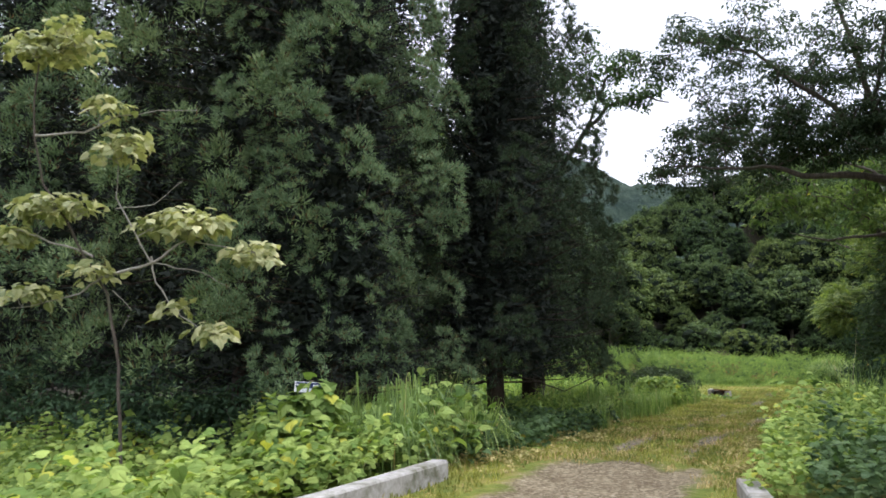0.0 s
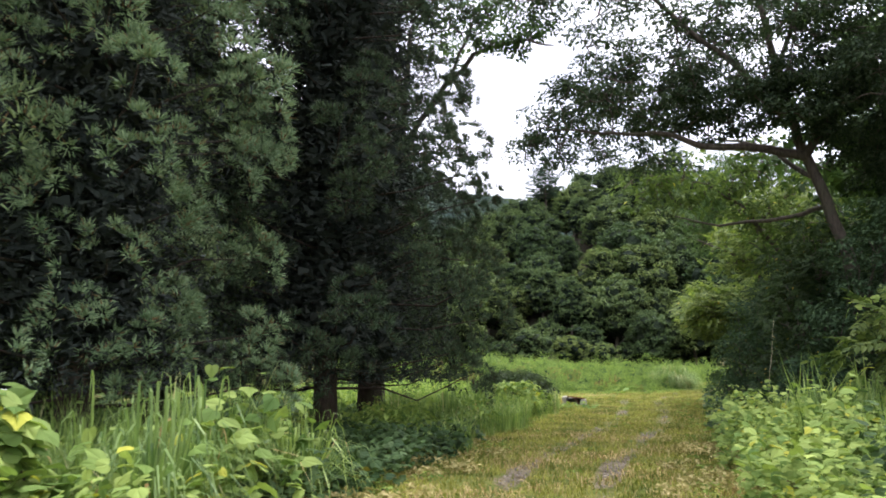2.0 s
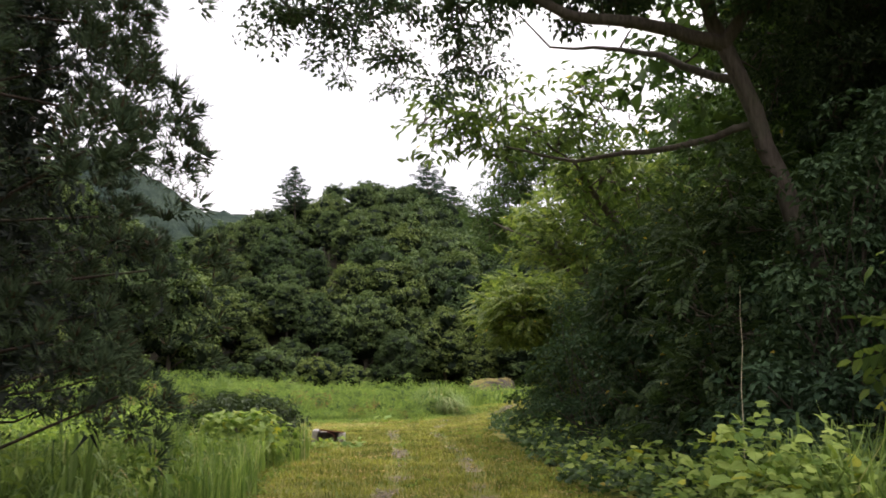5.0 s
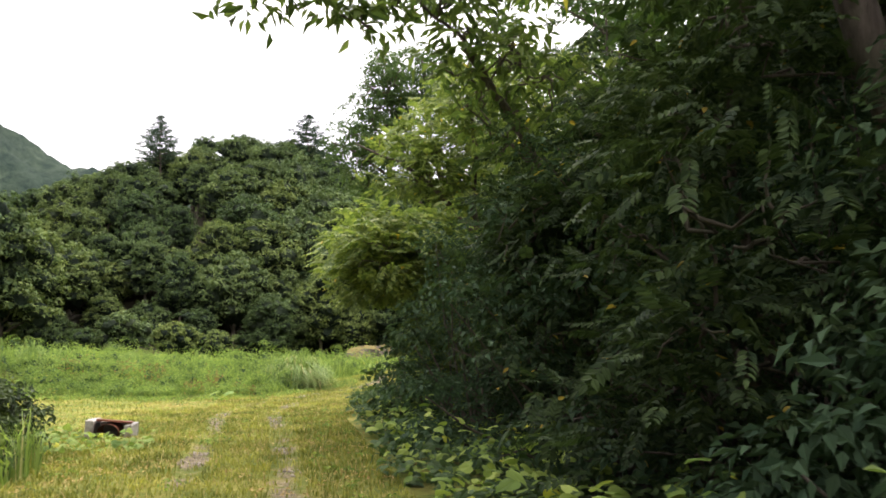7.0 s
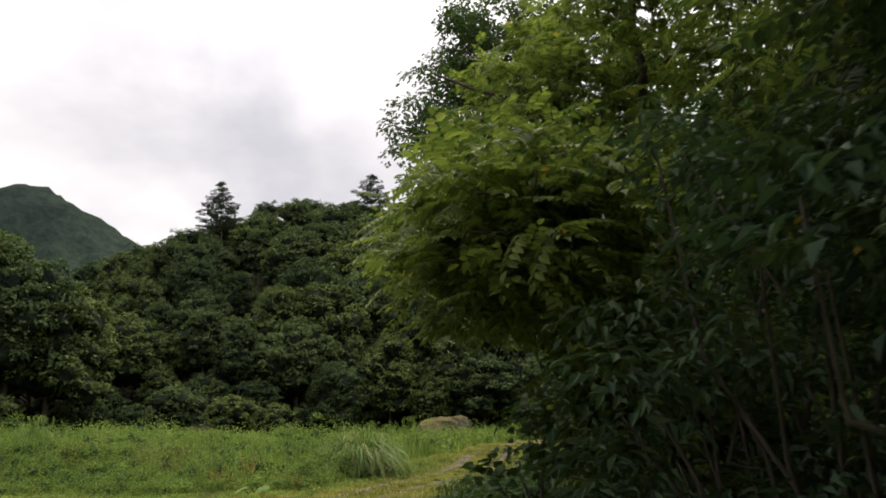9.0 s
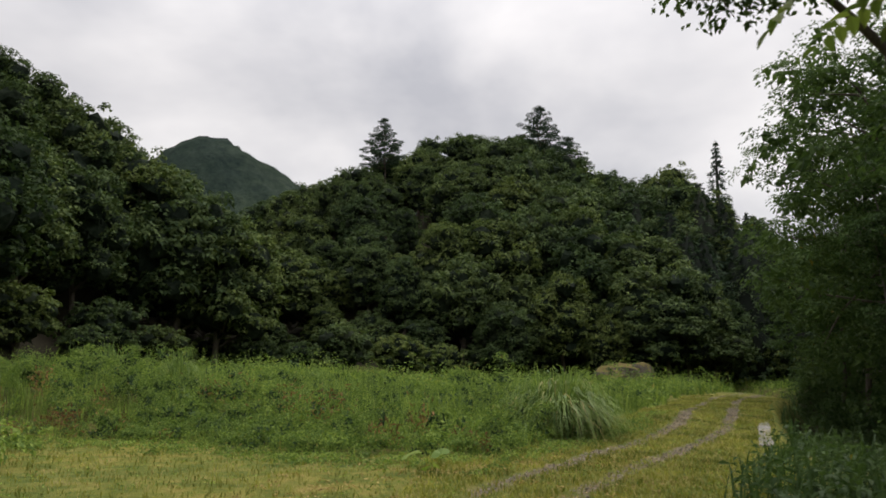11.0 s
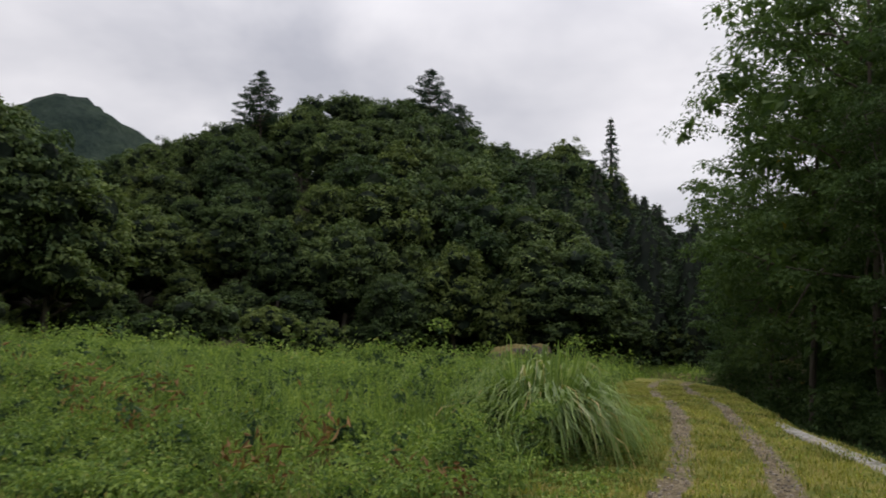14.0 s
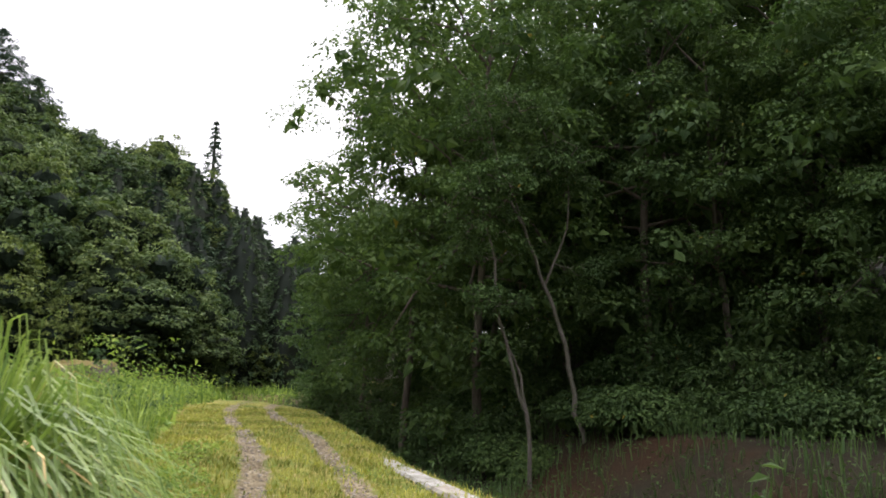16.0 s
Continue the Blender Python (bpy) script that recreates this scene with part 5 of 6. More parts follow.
def hummock(x, y):
    """Uneven growth of the weeds: bushy heads and low gaps a stride apart."""
    return np.clip(0.62 + 0.75 * lumps(x, y, 2.3, 1.0) + 0.5 * lumps(x, y, 4.9, 5.0) + 0.25 * lumps(x, y, 0.7, 2.0), 0.25, 1.5)


def weeds(name, pts, tall, wide, label, mat=M_GRASS, leafy=0.4):
    n = len(pts)
    k = int(n * leafy)
    patch = 0.75 + 0.5 * lumps(pts[:, 0], pts[:, 1], 0.5, 1.0) + 0.65 * lumps(pts[:, 0], pts[:, 1], 1.7, 4.0)
    rise = 0.3 + 0.7 * smooth(0, 4, field_front(pts[:, 0], pts[:, 1])) if name == "field_weeds" else 1.0
    hgt = tall * (hummock(pts[:, 0], pts[:, 1]) if name == "field_weeds" else np.clip(patch, 0.2, 1.7)) * RNG.uniform(0.6, 1.1, n) * rise
    g1 = blade_geo(pts[k:], RNG.normal(size=(n - k, 3)), hgt[k:], wide * RNG.uniform(0.6, 1.3, n - k), RNG.uniform(0.1, 0.5, n - k))
    b = pts[:k] + np.stack([np.zeros(k), np.zeros(k), hgt[:k] * RNG.uniform(0.35, 0.95, k)], 1)
    g2 = leaf_geo(b, RNG.normal(size=(k, 3)) * [1, 1, 0.3], np.array([0, 0, 1.0]) + RNG.normal(size=(k, 3)) * 0.35, wide * 4.2 * RNG.uniform(0.7, 1.3, k), wide * 2.2 * RNG.uniform(0.7, 1.2, k))
    v, f = joined(g1, g2)
    return tagged(new(name, mesh_np(name, v, f, mat)), label, "weeds", kind="stuff")


def leafy_zone(x, y):
    """Where broad-leaved weeds grow rather than grass."""
    return lumps(x, y, 0.62, 3.0) + 0.5 * lumps(x, y, 1.9, 7.0)


near_f = scatter(-20, 9, 35, 52, 95000, lambda x, y: field_mask(x, y) & (RNG.random(len(x)) < 0.62 - 1.2 * leafy_zone(x, y)))
weeds("field_weeds", near_f, 1.05, 0.014, "knee-high bright green weeds at the front of the field", leafy=0.12)
far_f = scatter(-26, 24, 50, 106, 46000, field_mask)
weeds("field_weeds", far_f, 0.85, 0.07, "tall bright green weeds filling the fallow field")


def front_rise(p):
    return 0.3 + 0.7 * smooth(0, 3.5, field_front(p[:, 0], p[:, 1]))


def heaps(name, p, r0, r1, per, leaf, wide, mat, label, flat=0.85):
    """Leafy weeds heaped in lumps of uneven size."""
    r = RNG.uniform(r0, r1, len(p)) * np.clip(0.85 + 0.9 * lumps(p[:, 0], p[:, 1], 0.7, 1.0), 0.3, 1.8) * front_rise(p)
    p = p + np.stack([0 * r, 0 * r, r * 0.65], 1)
    g = clump_leaves(p, r, per, leaf, wide, flat, 0.7)
    return tagged(new(name, mesh_np(name, g[0], [g[1]], mat)), label, "weeds", kind="stuff")


def plants(p, tall, r0, r1, per, leaf, mat, label):
    """Single leafy weeds: rounded heads held at many heights."""
    hump = hummock(p[:, 0], p[:, 1])
    z = tall * hump * front_rise(p) * RNG.uniform(0.45, 1.0, len(p))
    p = p + np.stack([0 * z, 0 * z, z], 1)
    r = RNG.uniform(r0, r1, len(p))
    g = clump_leaves(p, r, per, leaf, leaf * 0.55, 0.85, 0.4)
    # dark leaves inside each head, so the gaps look shaded
    v, f = inner_geo(p - [0, 0, 0.08], r, 14, 0.42, 0.9)
    tagged(new("weed_stems", mesh_np("weed_stems", v, [f], M_SHRUB)), "dark leaves inside the weeds, shade put into their colour", "weeds", kind="stuff")
    return tagged(new("weed_clumps", mesh_np("weed_clumps", g[0], [g[1]], mat)), label, "weeds", kind="stuff")


plants(scatter(-20, 8, 35, 48, 2600, lambda x, y: field_mask(x, y) & (leafy_zone(x, y) > 0.0)), 1.1, 0.14, 0.38, 84, 0.062, M_GRASS, "leafy weeds in uneven clumps at the front of the field")
plants(scatter(-20, 8, 35, 48, 420, lambda x, y: field_mask(x, y) & (leafy_zone(x, y) < 0.3)), 0.7, 0.16, 0.36, 70, 0.06, M_BROAD, "dark leafy weeds in hummocks at the front of the field")
heaps("weed_clumps", scatter(-20, 8, 35.5, 50, 420, lambda x, y: field_mask(x, y) & (leafy_zone(x, y) > 0.1)), 0.32, 0.8, 190, 0.06, 0.034, M_GRASS, "rounded bushy weeds standing out of the field")
heaps("weed_clumps", scatter(-24, 14, 48, 100, 800, field_mask), 0.4, 0.9, 60, 0.14, 0.07, M_GRASS, "leafy weeds in uneven clumps far out in the field")
heaps("weed_clumps", scatter(-22, 9, 46, 66, 420, lambda x, y: field_mask(x, y) & (lumps(x, y, 0.7, 4.0) > 0.05)), 0.3, 0.8, 66, 0.09, 0.05, M_BROAD, "darker leafy weeds between the tall grass", 1.0)


def stalks(p, tall, label, mat=M_GRASS):
    """Upright weed stalks, leafy from foot to tip."""
    n, k = len(p), 14
    h = tall * RNG.uniform(0.6, 1.1, n) * front_rise(p) * (0.3 + 0.7 * hummock(p[:, 0], p[:, 1]))
    s = np.tile(np.linspace(0.15, 1.0, k), n)
    lean = RNG.normal(size=(n, 3)) * [0.12, 0.12, 0]
    at = np.repeat(p, k, 0) + (np.array([0, 0, 1.0]) + np.repeat(lean, k, 0)) * (np.repeat(h, k) * s)[:, None]
    d = rand_dirs(n * k) * [1, 1, 0.2] + np.array([0, 0, 0.35]) + np.array([0, 0, 1.0]) * (s**4)[:, None]
    L = 0.17 * (1.15 - 0.7 * s) * RNG.uniform(0.7, 1.2, n * k)
    g = leaf_geo(at, d, np.array([0, 0, 1.0]) + RNG.normal(size=(n * k, 3)) * 0.4, L, L * 0.32)
    return tagged(new("stalky_weeds", mesh_np("stalky_weeds", g[0], [g[1]], mat)), label, "weeds", kind="stuff")


stalks(scatter(-22, 8, 38, 52, 2600, lambda x, y: field_mask(x, y) & (lumps(x, y, 1.1, 7.0) > 0.05) & (hummock(x, y) > 0.5)), 1.25, "upright leafy weed stalks in stands over the field")
wc = scatter(-16, 0, 35.5, 44, 22000, lambda x, y: field_mask(x, y) & (lumps(x, y, 1.05, 9.0) > 0.42) & (field_front(x, y) < 3.5))
wc[:, 2] += RNG.uniform(0.25, 1.05, len(wc)) * front_rise(wc)
g = leaf_geo(wc, RNG.normal(size=wc.shape), RNG.normal(size=wc.shape) + [0, 0, 0.8], RNG.uniform(0.08, 0.22, len(wc)), RNG.uniform(0.015, 0.05, len(wc)))
tagged(new("dead_weeds", mesh_np("dead_weeds", g[0], [g[1]], M_DEAD)), "patches of brown withered weeds", "weeds", kind="stuff")
# loose long blades arch out of the weeds
gp = scatter(-18, 4, 36, 46, 1600, lambda x, y: field_mask(x, y) & (lumps(x, y, 0.6, 2.0) > 0.2))
v, f = blade_geo(gp, RNG.normal(size=gp.shape), RNG.uniform(0.5, 1.2, len(gp)) * front_rise(gp), RNG.uniform(0.012, 0.022, len(gp)), RNG.uniform(0.4, 1.1, len(gp)))
tagged(new("loose_blades", mesh_np("loose_blades", v, [f], M_REED)), "pale arching grass blades scattered through the weeds", "weeds", kind="stuff")

wc = np.concatenate([scatter(-5.6, -2.3, 7.5, 18.5, 150, lambda x, y: x < -2.5), scatter(-14, -3.5, 19, 37, 420, lambda x, y: x < -4.0 - 0.8 * smooth(22, 26, y) - 0.35 * np.clip(y - 26, 0, 20))])
wr = RNG.uniform(0.2, 0.55, len(wc))
wc[:, 2] += wr * 0.6
g = clump_leaves(wc, wr, 46, 0.13, 0.075, 0.9, 0.7)
tagged(new("weed_clumps", mesh_np("weed_clumps", g[0], [g[1]], M_GRASS)), "leafy weeds in clumps behind the verge", "weeds", kind="stuff")


wc = scatter(-14, 5, 33.0, 46, 3400, lambda x, y: ~field_mask(x, y) & (off_line(TRACK_D, x, y) < -1.15) & (field_front(x, y) > -1.7 - lumps(x, y, 1.4, 2.0)))
wr = RNG.uniform(0.07, 0.24, len(wc))
g = clump_leaves(wc, wr, 34, 0.06, 0.033, 0.8, 0.8)
tagged(new("weed_clumps", mesh_np("weed_clumps", g[0], [g[1]], M_GRASS)), "low weeds creeping out from the field edge", "weeds", kind="stuff")


wc = scatter(-9, 3.5, 35.5, 42, 800, field_mask)
wr = RNG.uniform(0.14, 0.30, len(wc))
wc[:, 2] += wr * 0.7
g = clump_leaves(wc, wr, 56, 0.062, 0.034, 0.9, 0.5)
tagged(new("weed_clumps", mesh_np("weed_clumps", g[0], [g[1]], M_GRASS)), "low leafy weeds filling the front of the field", "weeds", kind="stuff")


def turf_mask(x, y):
    o = off_line(TRACK_D, x, y)
    inside, d = bank_drop(x, y)
    bare = (np.abs(np.abs(o + 0.08 * lumps(x, y, 1.1, 8.0)) - 0.62) < 0.19 + 0.08 * lumps(x, y, 2.7, 1.0)) & (RNG.random(len(x)) < 0.74 + 0.3 * lumps(x, y, 0.8, 5.0) + 0.16 * smooth(30, 40, y))
    slab = (y < 2.6) & (np.abs(o) < 1.4)
    return ~bare & ~slab & ~field_mask(x, y) & ((d < 0) | (inside < 0.3)) & (x < 2.4 + 0.3 * np.clip(y - 26, 0, 40)) & (x > -2.9 - 12 * smooth(22, 26, y))


tp = np.concatenate([scatter(-15, 14, 1.5, 64, 130000, turf_mask), scatter(-3, 3.2, -4, 30, 68000, turf_mask), scatter(-1, 11, 30, 60, 110000, turf_mask)])
n = len(tp)
v, f = blade_geo(tp, RNG.normal(size=(n, 3)), RNG.uniform(0.04, 0.12, n) * (1 + 0.4 * lumps(tp[:, 0], tp[:, 1], 1.2)), RNG.uniform(0.008, 0.02, n), RNG.uniform(0.3, 0.9, n))
tagged(new("turf", mesh_np("turf", v, [f], M_TURF)), "short mown yellow-green grass along the track", "grass", kind="stuff")
cp = scatter(-15, 11, 22, 62, 60000, lambda x, y: turf_mask(x, y) & (lumps(x, y, 1.9, 3.0) > 0.1))
cp[:, 2] += RNG.uniform(0.02, 0.08, len(cp))
n = len(cp)
v, f = leaf_geo(cp, RNG.normal(size=(n, 3)) * [1, 1, 0.3], RNG.normal(size=(n, 3)) * 0.5 + [0, 0, 1], RNG.uniform(0.025, 0.06, n), RNG.uniform(0.015, 0.035, n))
tagged(new("turf_herbs", mesh_np("turf_herbs", v, [f], M_GRASS)), "low green herbs in the mown grass", "herbs", kind="stuff")
lp = scatter(-3, 3, 1.0, 62, 26000, lambda x, y: turf_mask(x, y) & (lumps(x, y, 1.5, 2.5) > 0.2))
lp[:, 2] += 0.03
n = len(lp)
v, f = leaf_geo(lp, RNG.normal(size=(n, 3)) * [1, 1, 0.2], RNG.normal(size=(n, 3)) * 0.4 + [0, 0, 1], RNG.uniform(0.03, 0.08, n), RNG.uniform(0.02, 0.045, n))
tagged(new("leaf_litter", mesh_np("leaf_litter", v, [f], M_DRY)), "cut dry grass and dead leaves strewn on the track", "litter", kind="stuff")

gp = scatter(-1.5, 11, 2.5, 60, 60000, lambda x, y: (np.abs(np.abs(off_line(TRACK_D, x, y)) - 0.62 + 0.05 * lumps(x, y, 2.0, 3.0)) < 0.17) & (lumps(x, y, 0.8, 5.0) + 1.2 * smooth(28, 36, y) > 0.25))
gr = RNG.uniform(0.008, 0.026, len(gp))
v, f = core_geo(gp, gr, 0.6)
tagged(new("gravel", mesh_np("gravel", v, [f], M_GRAVEL)), "loose pale gravel in the wheel ruts", "gravel", kind="stuff")
gp = np.concatenate([scatter(0.9, 2.6, 2.0, 11, 5200, lambda x, y: (lumps(x, y, 1.6, 4.4) > 0.1) & (x > 1.2 + 0.3 * lumps(x, y, 1.1, 1.0))), scatter(-2.6, -1.0, 0.5, 9, 4200, lambda x, y: (lumps(x, y, 1.6, 8.4) > 0.2) & (x < -1.3))])
gp[:, 2] += RNG.uniform(0.03, 0.13, len(gp))
v, f = leaf_geo(gp, RNG.normal(size=gp.shape) * [1, 1, 0.4], RNG.normal(size=gp.shape) * 0.6 + [0, 0, 0.8], RNG.uniform(0.05, 0.12, len(gp)), RNG.uniform(0.02, 0.06, len(gp)))
tagged(new("cut_weeds", mesh_np("cut_weeds", v, [f], M_CUT)), "pale cut weeds wilting along both verges", "litter", kind="stuff")
wc = scatter(-2.6, 2.6, 2.5, 30, 520, lambda x, y: (np.abs(np.abs(x) - 1.9 - 0.25 * lumps(x, y, 1.7, 1.0)) < 0.35) | ((np.abs(x) < 0.25) & (lumps(x, y, 1.3, 4.0) > 0.3)))
g = clump_leaves(wc, RNG.uniform(0.05, 0.16, len(wc)), 22, 0.07, 0.038, 0.8, 0.8)
tagged(new("verge_sprouts", mesh_np("verge_sprouts", g[0], [g[1]], M_GRASS)), "low green sprouts along the verges and the middle strip", "weeds", kind="stuff")
hp = scatter(-2.3, 2.4, 0.4, 12.0, 11000, lambda x, y: (lumps(x, y, 1.3, 5.5) > 0.1) & ((np.abs(x) > 0.95 + 0.4 * np.sin(y * 2)) | (y > 3)))
v, f = blade_geo(hp, RNG.normal(size=hp.shape), RNG.uniform(0.04, 0.14, len(hp)), RNG.uniform(0.006, 0.014, len(hp)), RNG.uniform(0.6, 1.4, len(hp)))
tagged(new("dry_grass", mesh_np("dry_grass", v, [f], M_DRY)), "straw-coloured cut grass lying by the bridge", "grass", kind="stuff")


def vine_bank(name, pts, tall, size, label, mat=M_KUDZU):
    """Broad leaves held level over a tangle, at many heights."""
    n = len(pts)
    bump = np.clip(0.68 + 0.45 * lumps(pts[:, 0], pts[:, 1], 1.5, 0.7) + 0.42 * lumps(pts[:, 0], pts[:, 1], 3.4, 2.0), 0.15, 1.5)
    z = tall * bump * (RNG.random(n) ** 0.45)
    b = pts + np.stack([np.zeros(n), np.zeros(n), z], 1)
    s = size * RNG.uniform(0.6, 1.3, n)
    v, f = heart_geo(b, RNG.normal(size=(n, 3)) * [1, 1, 0.3] - [0, 0, 0.2], np.array([0.05, -0.3, 1.0]) + RNG.normal(size=(n, 3)) * 0.32, s, s * 0.95)
    return tagged(new(name, mesh_np(name, v, [f], mat)), label, "vines", kind="stuff")


vp = scatter(-13, -1.9, -7.5, 3.2, 16000, lambda x, y: (x < -2.15 - 0.25 * np.clip(y, 0, 9)) & (y < 1.6 + 1.2 * smooth(-3.5, -2.6, x)))
vine_bank("vine_bank", vp, 1.0, 0.13, "mass of bright green vine leaves beside the bridge")
vp = scatter(-5.2, -2.9, -1.6, 0.6, 900, lambda x, y: np.hypot(x + 3.95, (y + 0.85) * 1.1) < 0.85)
vine_bank("vine_bank", vp, 1.5, 0.19, "vine leaves heaped round the notice sign")
vp = scatter(-4.6, -2.0, 0.2, 3.4, 520, lambda x, y: np.hypot(x + 3.0, (y - 1.6) * 0.7) < 0.95)
vine_bank("vine_bank", vp, 1.35, 0.17, "vine leaves climbing through the long grass")
vp = scatter(-2.2, 1.2, 33.0, 36.0, 34, lambda x, y: np.hypot(x + 0.9, (y - 34.4) * 0.8) < 0.8)
vine_bank("butterbur", vp, 0.2, 0.26, "broad green butterbur leaves at the edge of the weeds", M_GRASS)
vp = scatter(-3.4, -1.0, 20.4, 24.2, 300, lambda x, y: ((x < -2.4) | (y < 22.9)) & (np.hypot(x + 2.1, y - 23.4) > 0.42))
vine_bank("vine_bank", vp, 0.2, 0.13, "vine leaves spilling round the concrete inlet")
up = scatter(-22, -4.8, 2.0, 18.0, 9000, lambda x, y: x < -4.9)
weeds("understory_weeds", up, 0.5, 0.05, "sparse dark weeds under the cedars", M_BROAD, 0.6)
vp = scatter(-5.0, -1.6, 1.5, 9.5, 5200, lambda x, y: (x < -2.0 + 0.15 * np.sin(y * 2)) & (x > -4.6))
vine_bank("vine_bank", vp, 0.55, 0.11, "low vine leaves under the cedars", M_BROAD)
vp = scatter(1.9, 7.0, -1.0, 9.8, 19000, lambda x, y: (x > 2.05 + 0.35 * np.clip(-y, 0, 3) + 0.2 * np.sin(y * 1.7)) & (x < 5.6))
# vines close to the bridge take a dark leaf colour that stands for shade
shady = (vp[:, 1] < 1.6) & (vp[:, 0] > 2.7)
vine_bank("vine_bank", vp[~shady], 1.1, 0.09, "bright green vine leaves heaped beside the track")
vine_bank("vine_bank", vp[shady], 1.0, 0.10, "vine leaves by the bridge, the hollow's shade in their colour", M_BROAD)
vp = scatter(2.0, 4.4, 8.0, 30.0, 7000, lambda x, y: x > 2.25 + 0.035 * np.clip(y - 14, 0, 20) + 0.2 * np.sin(y * 1.3))
vine_bank("vine_bank", vp, 0.5, 0.10, "low leafy undergrowth along the track edge", M_BROAD)
vp = scatter(2.0, 4.0, 8.0, 24.0, 1500, lambda x, y: x > 2.3 + 0.035 * np.clip(y - 14, 0, 20) + 0.25 * np.sin(y * 1.3))
vine_bank("vine_bank", vp, 0.75, 0.12, "vine leaves trailing along the track edge")
gp = scatter(-5.0, -1.9, 7.5, 19.5, 9000, lambda x, y: (x < -2.1 + 0.2 * np.sin(y * 1.1)))
weeds("verge_grass", gp, 0.85, 0.022, "tall bluish green grass between cedars and track", M_REED, 0.15)
gp = scatter(2.6, 6.5, 4.5, 10.5, 4200, lambda x, y: x > 2.9)
weeds("verge_grass", gp, 1.3, 0.024, "long arching grass beside the track", M_REED, 0.1)
gp = scatter(-6, -2.4, 0.2, 3.6, 2600, lambda x, y: x < -2.6)
weeds("verge_grass", gp, 1.1, 0.024, "long grass in front of the cedars", M_REED, 0.1)
gp = scatter(-16, -2.6, 18.0, 36, 26000, lambda x, y: (x < -3.2 - 1.6 * smooth(22, 26, y) - 0.7 * np.clip(y - 26, 0, 20)))
weeds("meadow_weeds", gp, 0.6, 0.035, "bright green weeds on the open ground behind the bush")
gp = scatter(2.8, 14, 26, 46, 16000, lambda x, y: (off_line(TRACK_D, x, y) > 2.4 + 0.4 * lumps(x, y, 1.3, 2.0)) & ((bank_drop(x, y)[1] > 0.3) | (y < 38)))
weeds("bank_weeds", gp, 0.7, 0.03, "mixed green weeds over the slope beside the track", M_BROAD, 0.5)
wc = scatter(3.0, 12, 26, 44, 260, lambda x, y: (off_line(TRACK_D, x, y) > 2.8) & ((bank_drop(x, y)[1] > 0.5) | (y < 37.5)))
wr = RNG.uniform(0.2, 0.5, len(wc))
wc[:, 2] += wr * 0.5
g = clump_leaves(wc, wr, 50, 0.11, 0.06, 0.9, 0.6)
tagged(new("weed_clumps", mesh_np("weed_clumps", g[0], [g[1]], M_BROAD)), "leafy weeds over the slope beside the track", "weeds", kind="stuff")
gp = scatter(6, 22, 38, 84, 30000, lambda x, y: (bank_drop(x, y)[1] > 0.4) & (bank_drop(x, y)[1] < 9))
weeds("bank_weeds", gp, 0.7, 0.03, "dark weeds down the stream bank", M_BROAD, 0.5)


def long_grass(x, y, tall, spread, n, label, wide=0.028):
    """A tussock of long blades that arch over at the tips."""
    ob = thing("grass_clump", x, y, gz_at(x, y) - 0.03, label, "grass clump")
    th = RNG.random(n) * 2 * np.pi
    r = spread * 0.28 * np.sqrt(RNG.random(n))
    base = np.stack([np.cos(th) * r, np.sin(th) * r, np.zeros(n)], 1)
    out = np.stack([np.cos(th), np.sin(th)], 1) + RNG.normal(size=(n, 2)) * 0.5
    out = out / np.linalg.norm(out, axis=1, keepdims=True)
    R = spread * RNG.random(n) ** 0.5
    H = tall * RNG.uniform(0.6, 1.3, n) * (1.12 - 0.5 * R / spread)
    steps = np.array([0, 0.3, 0.6, 0.82, 1.0])
    lift = np.array([0, 0.5, 0.92, 1.0, 0.86])
    sway = np.array([0, 0.20, 0.52, 0.80, 1.0])
    drop = RNG.uniform(0.3, 1.5, n) * np.clip(R / spread, 0.35, 1)
    pts = np.stack([np.concatenate([base[:, :2] + out * (R * s)[:, None], (H * (l - drop * (st**4)))[:, None]], 1) for st, l, s in zip(steps, lift, sway)], 1)
    side = np.stack([-out[:, 1], out[:, 0], np.zeros(n)], 1)
    w = wide * RNG.uniform(0.6, 1.2, n)
    ws = np.array([0.5, 0.5, 0.45, 0.3, 0.02])
    v = np.stack([pts + side[:, None] * (w[:, None] * ws)[..., None], pts - side[:, None] * (w[:, None] * ws)[..., None]], 2).reshape(-1, 3)
    k = np.arange(n)[:, None] * 10
    f = np.concatenate([k + [2 * i, 2 * i + 1, 2 * i + 3, 2 * i + 2] for i in range(4)])
    k4 = np.tile(np.arange(n), 4)
    dry = (np.arange(n) % 23 == 0) & (R > 0.55 * spread)
    outer = (R > 0.62 * spread) & ~dry
    for nm, pick, mat, lab in (("tuft", ~outer & ~dry, M_REED, ""), ("skirt", outer, M_REED, "long blades arching to the ground"), ("dry_tuft", dry, M_DRY, "a few straw-coloured dead blades")):
        q = f[pick[k4]]
        used, q2 = np.unique(q, return_inverse=True)
        part(nm, mesh_np(nm, v[used], [q2.reshape(-1, 4)], mat), ob, lab)
    return ob


L_TUS = "large arching tussock of silvergrass beside the track"
long_grass(1.4, 40.6, 1.3, 1.6, 1300, L_TUS, 0.03)
long_grass(0.9, 41.3, 1.0, 1.1, 260, L_TUS, 0.026)
long_grass(2.2, 42.0, 1.1, 1.0, 300, L_TUS, 0.036)
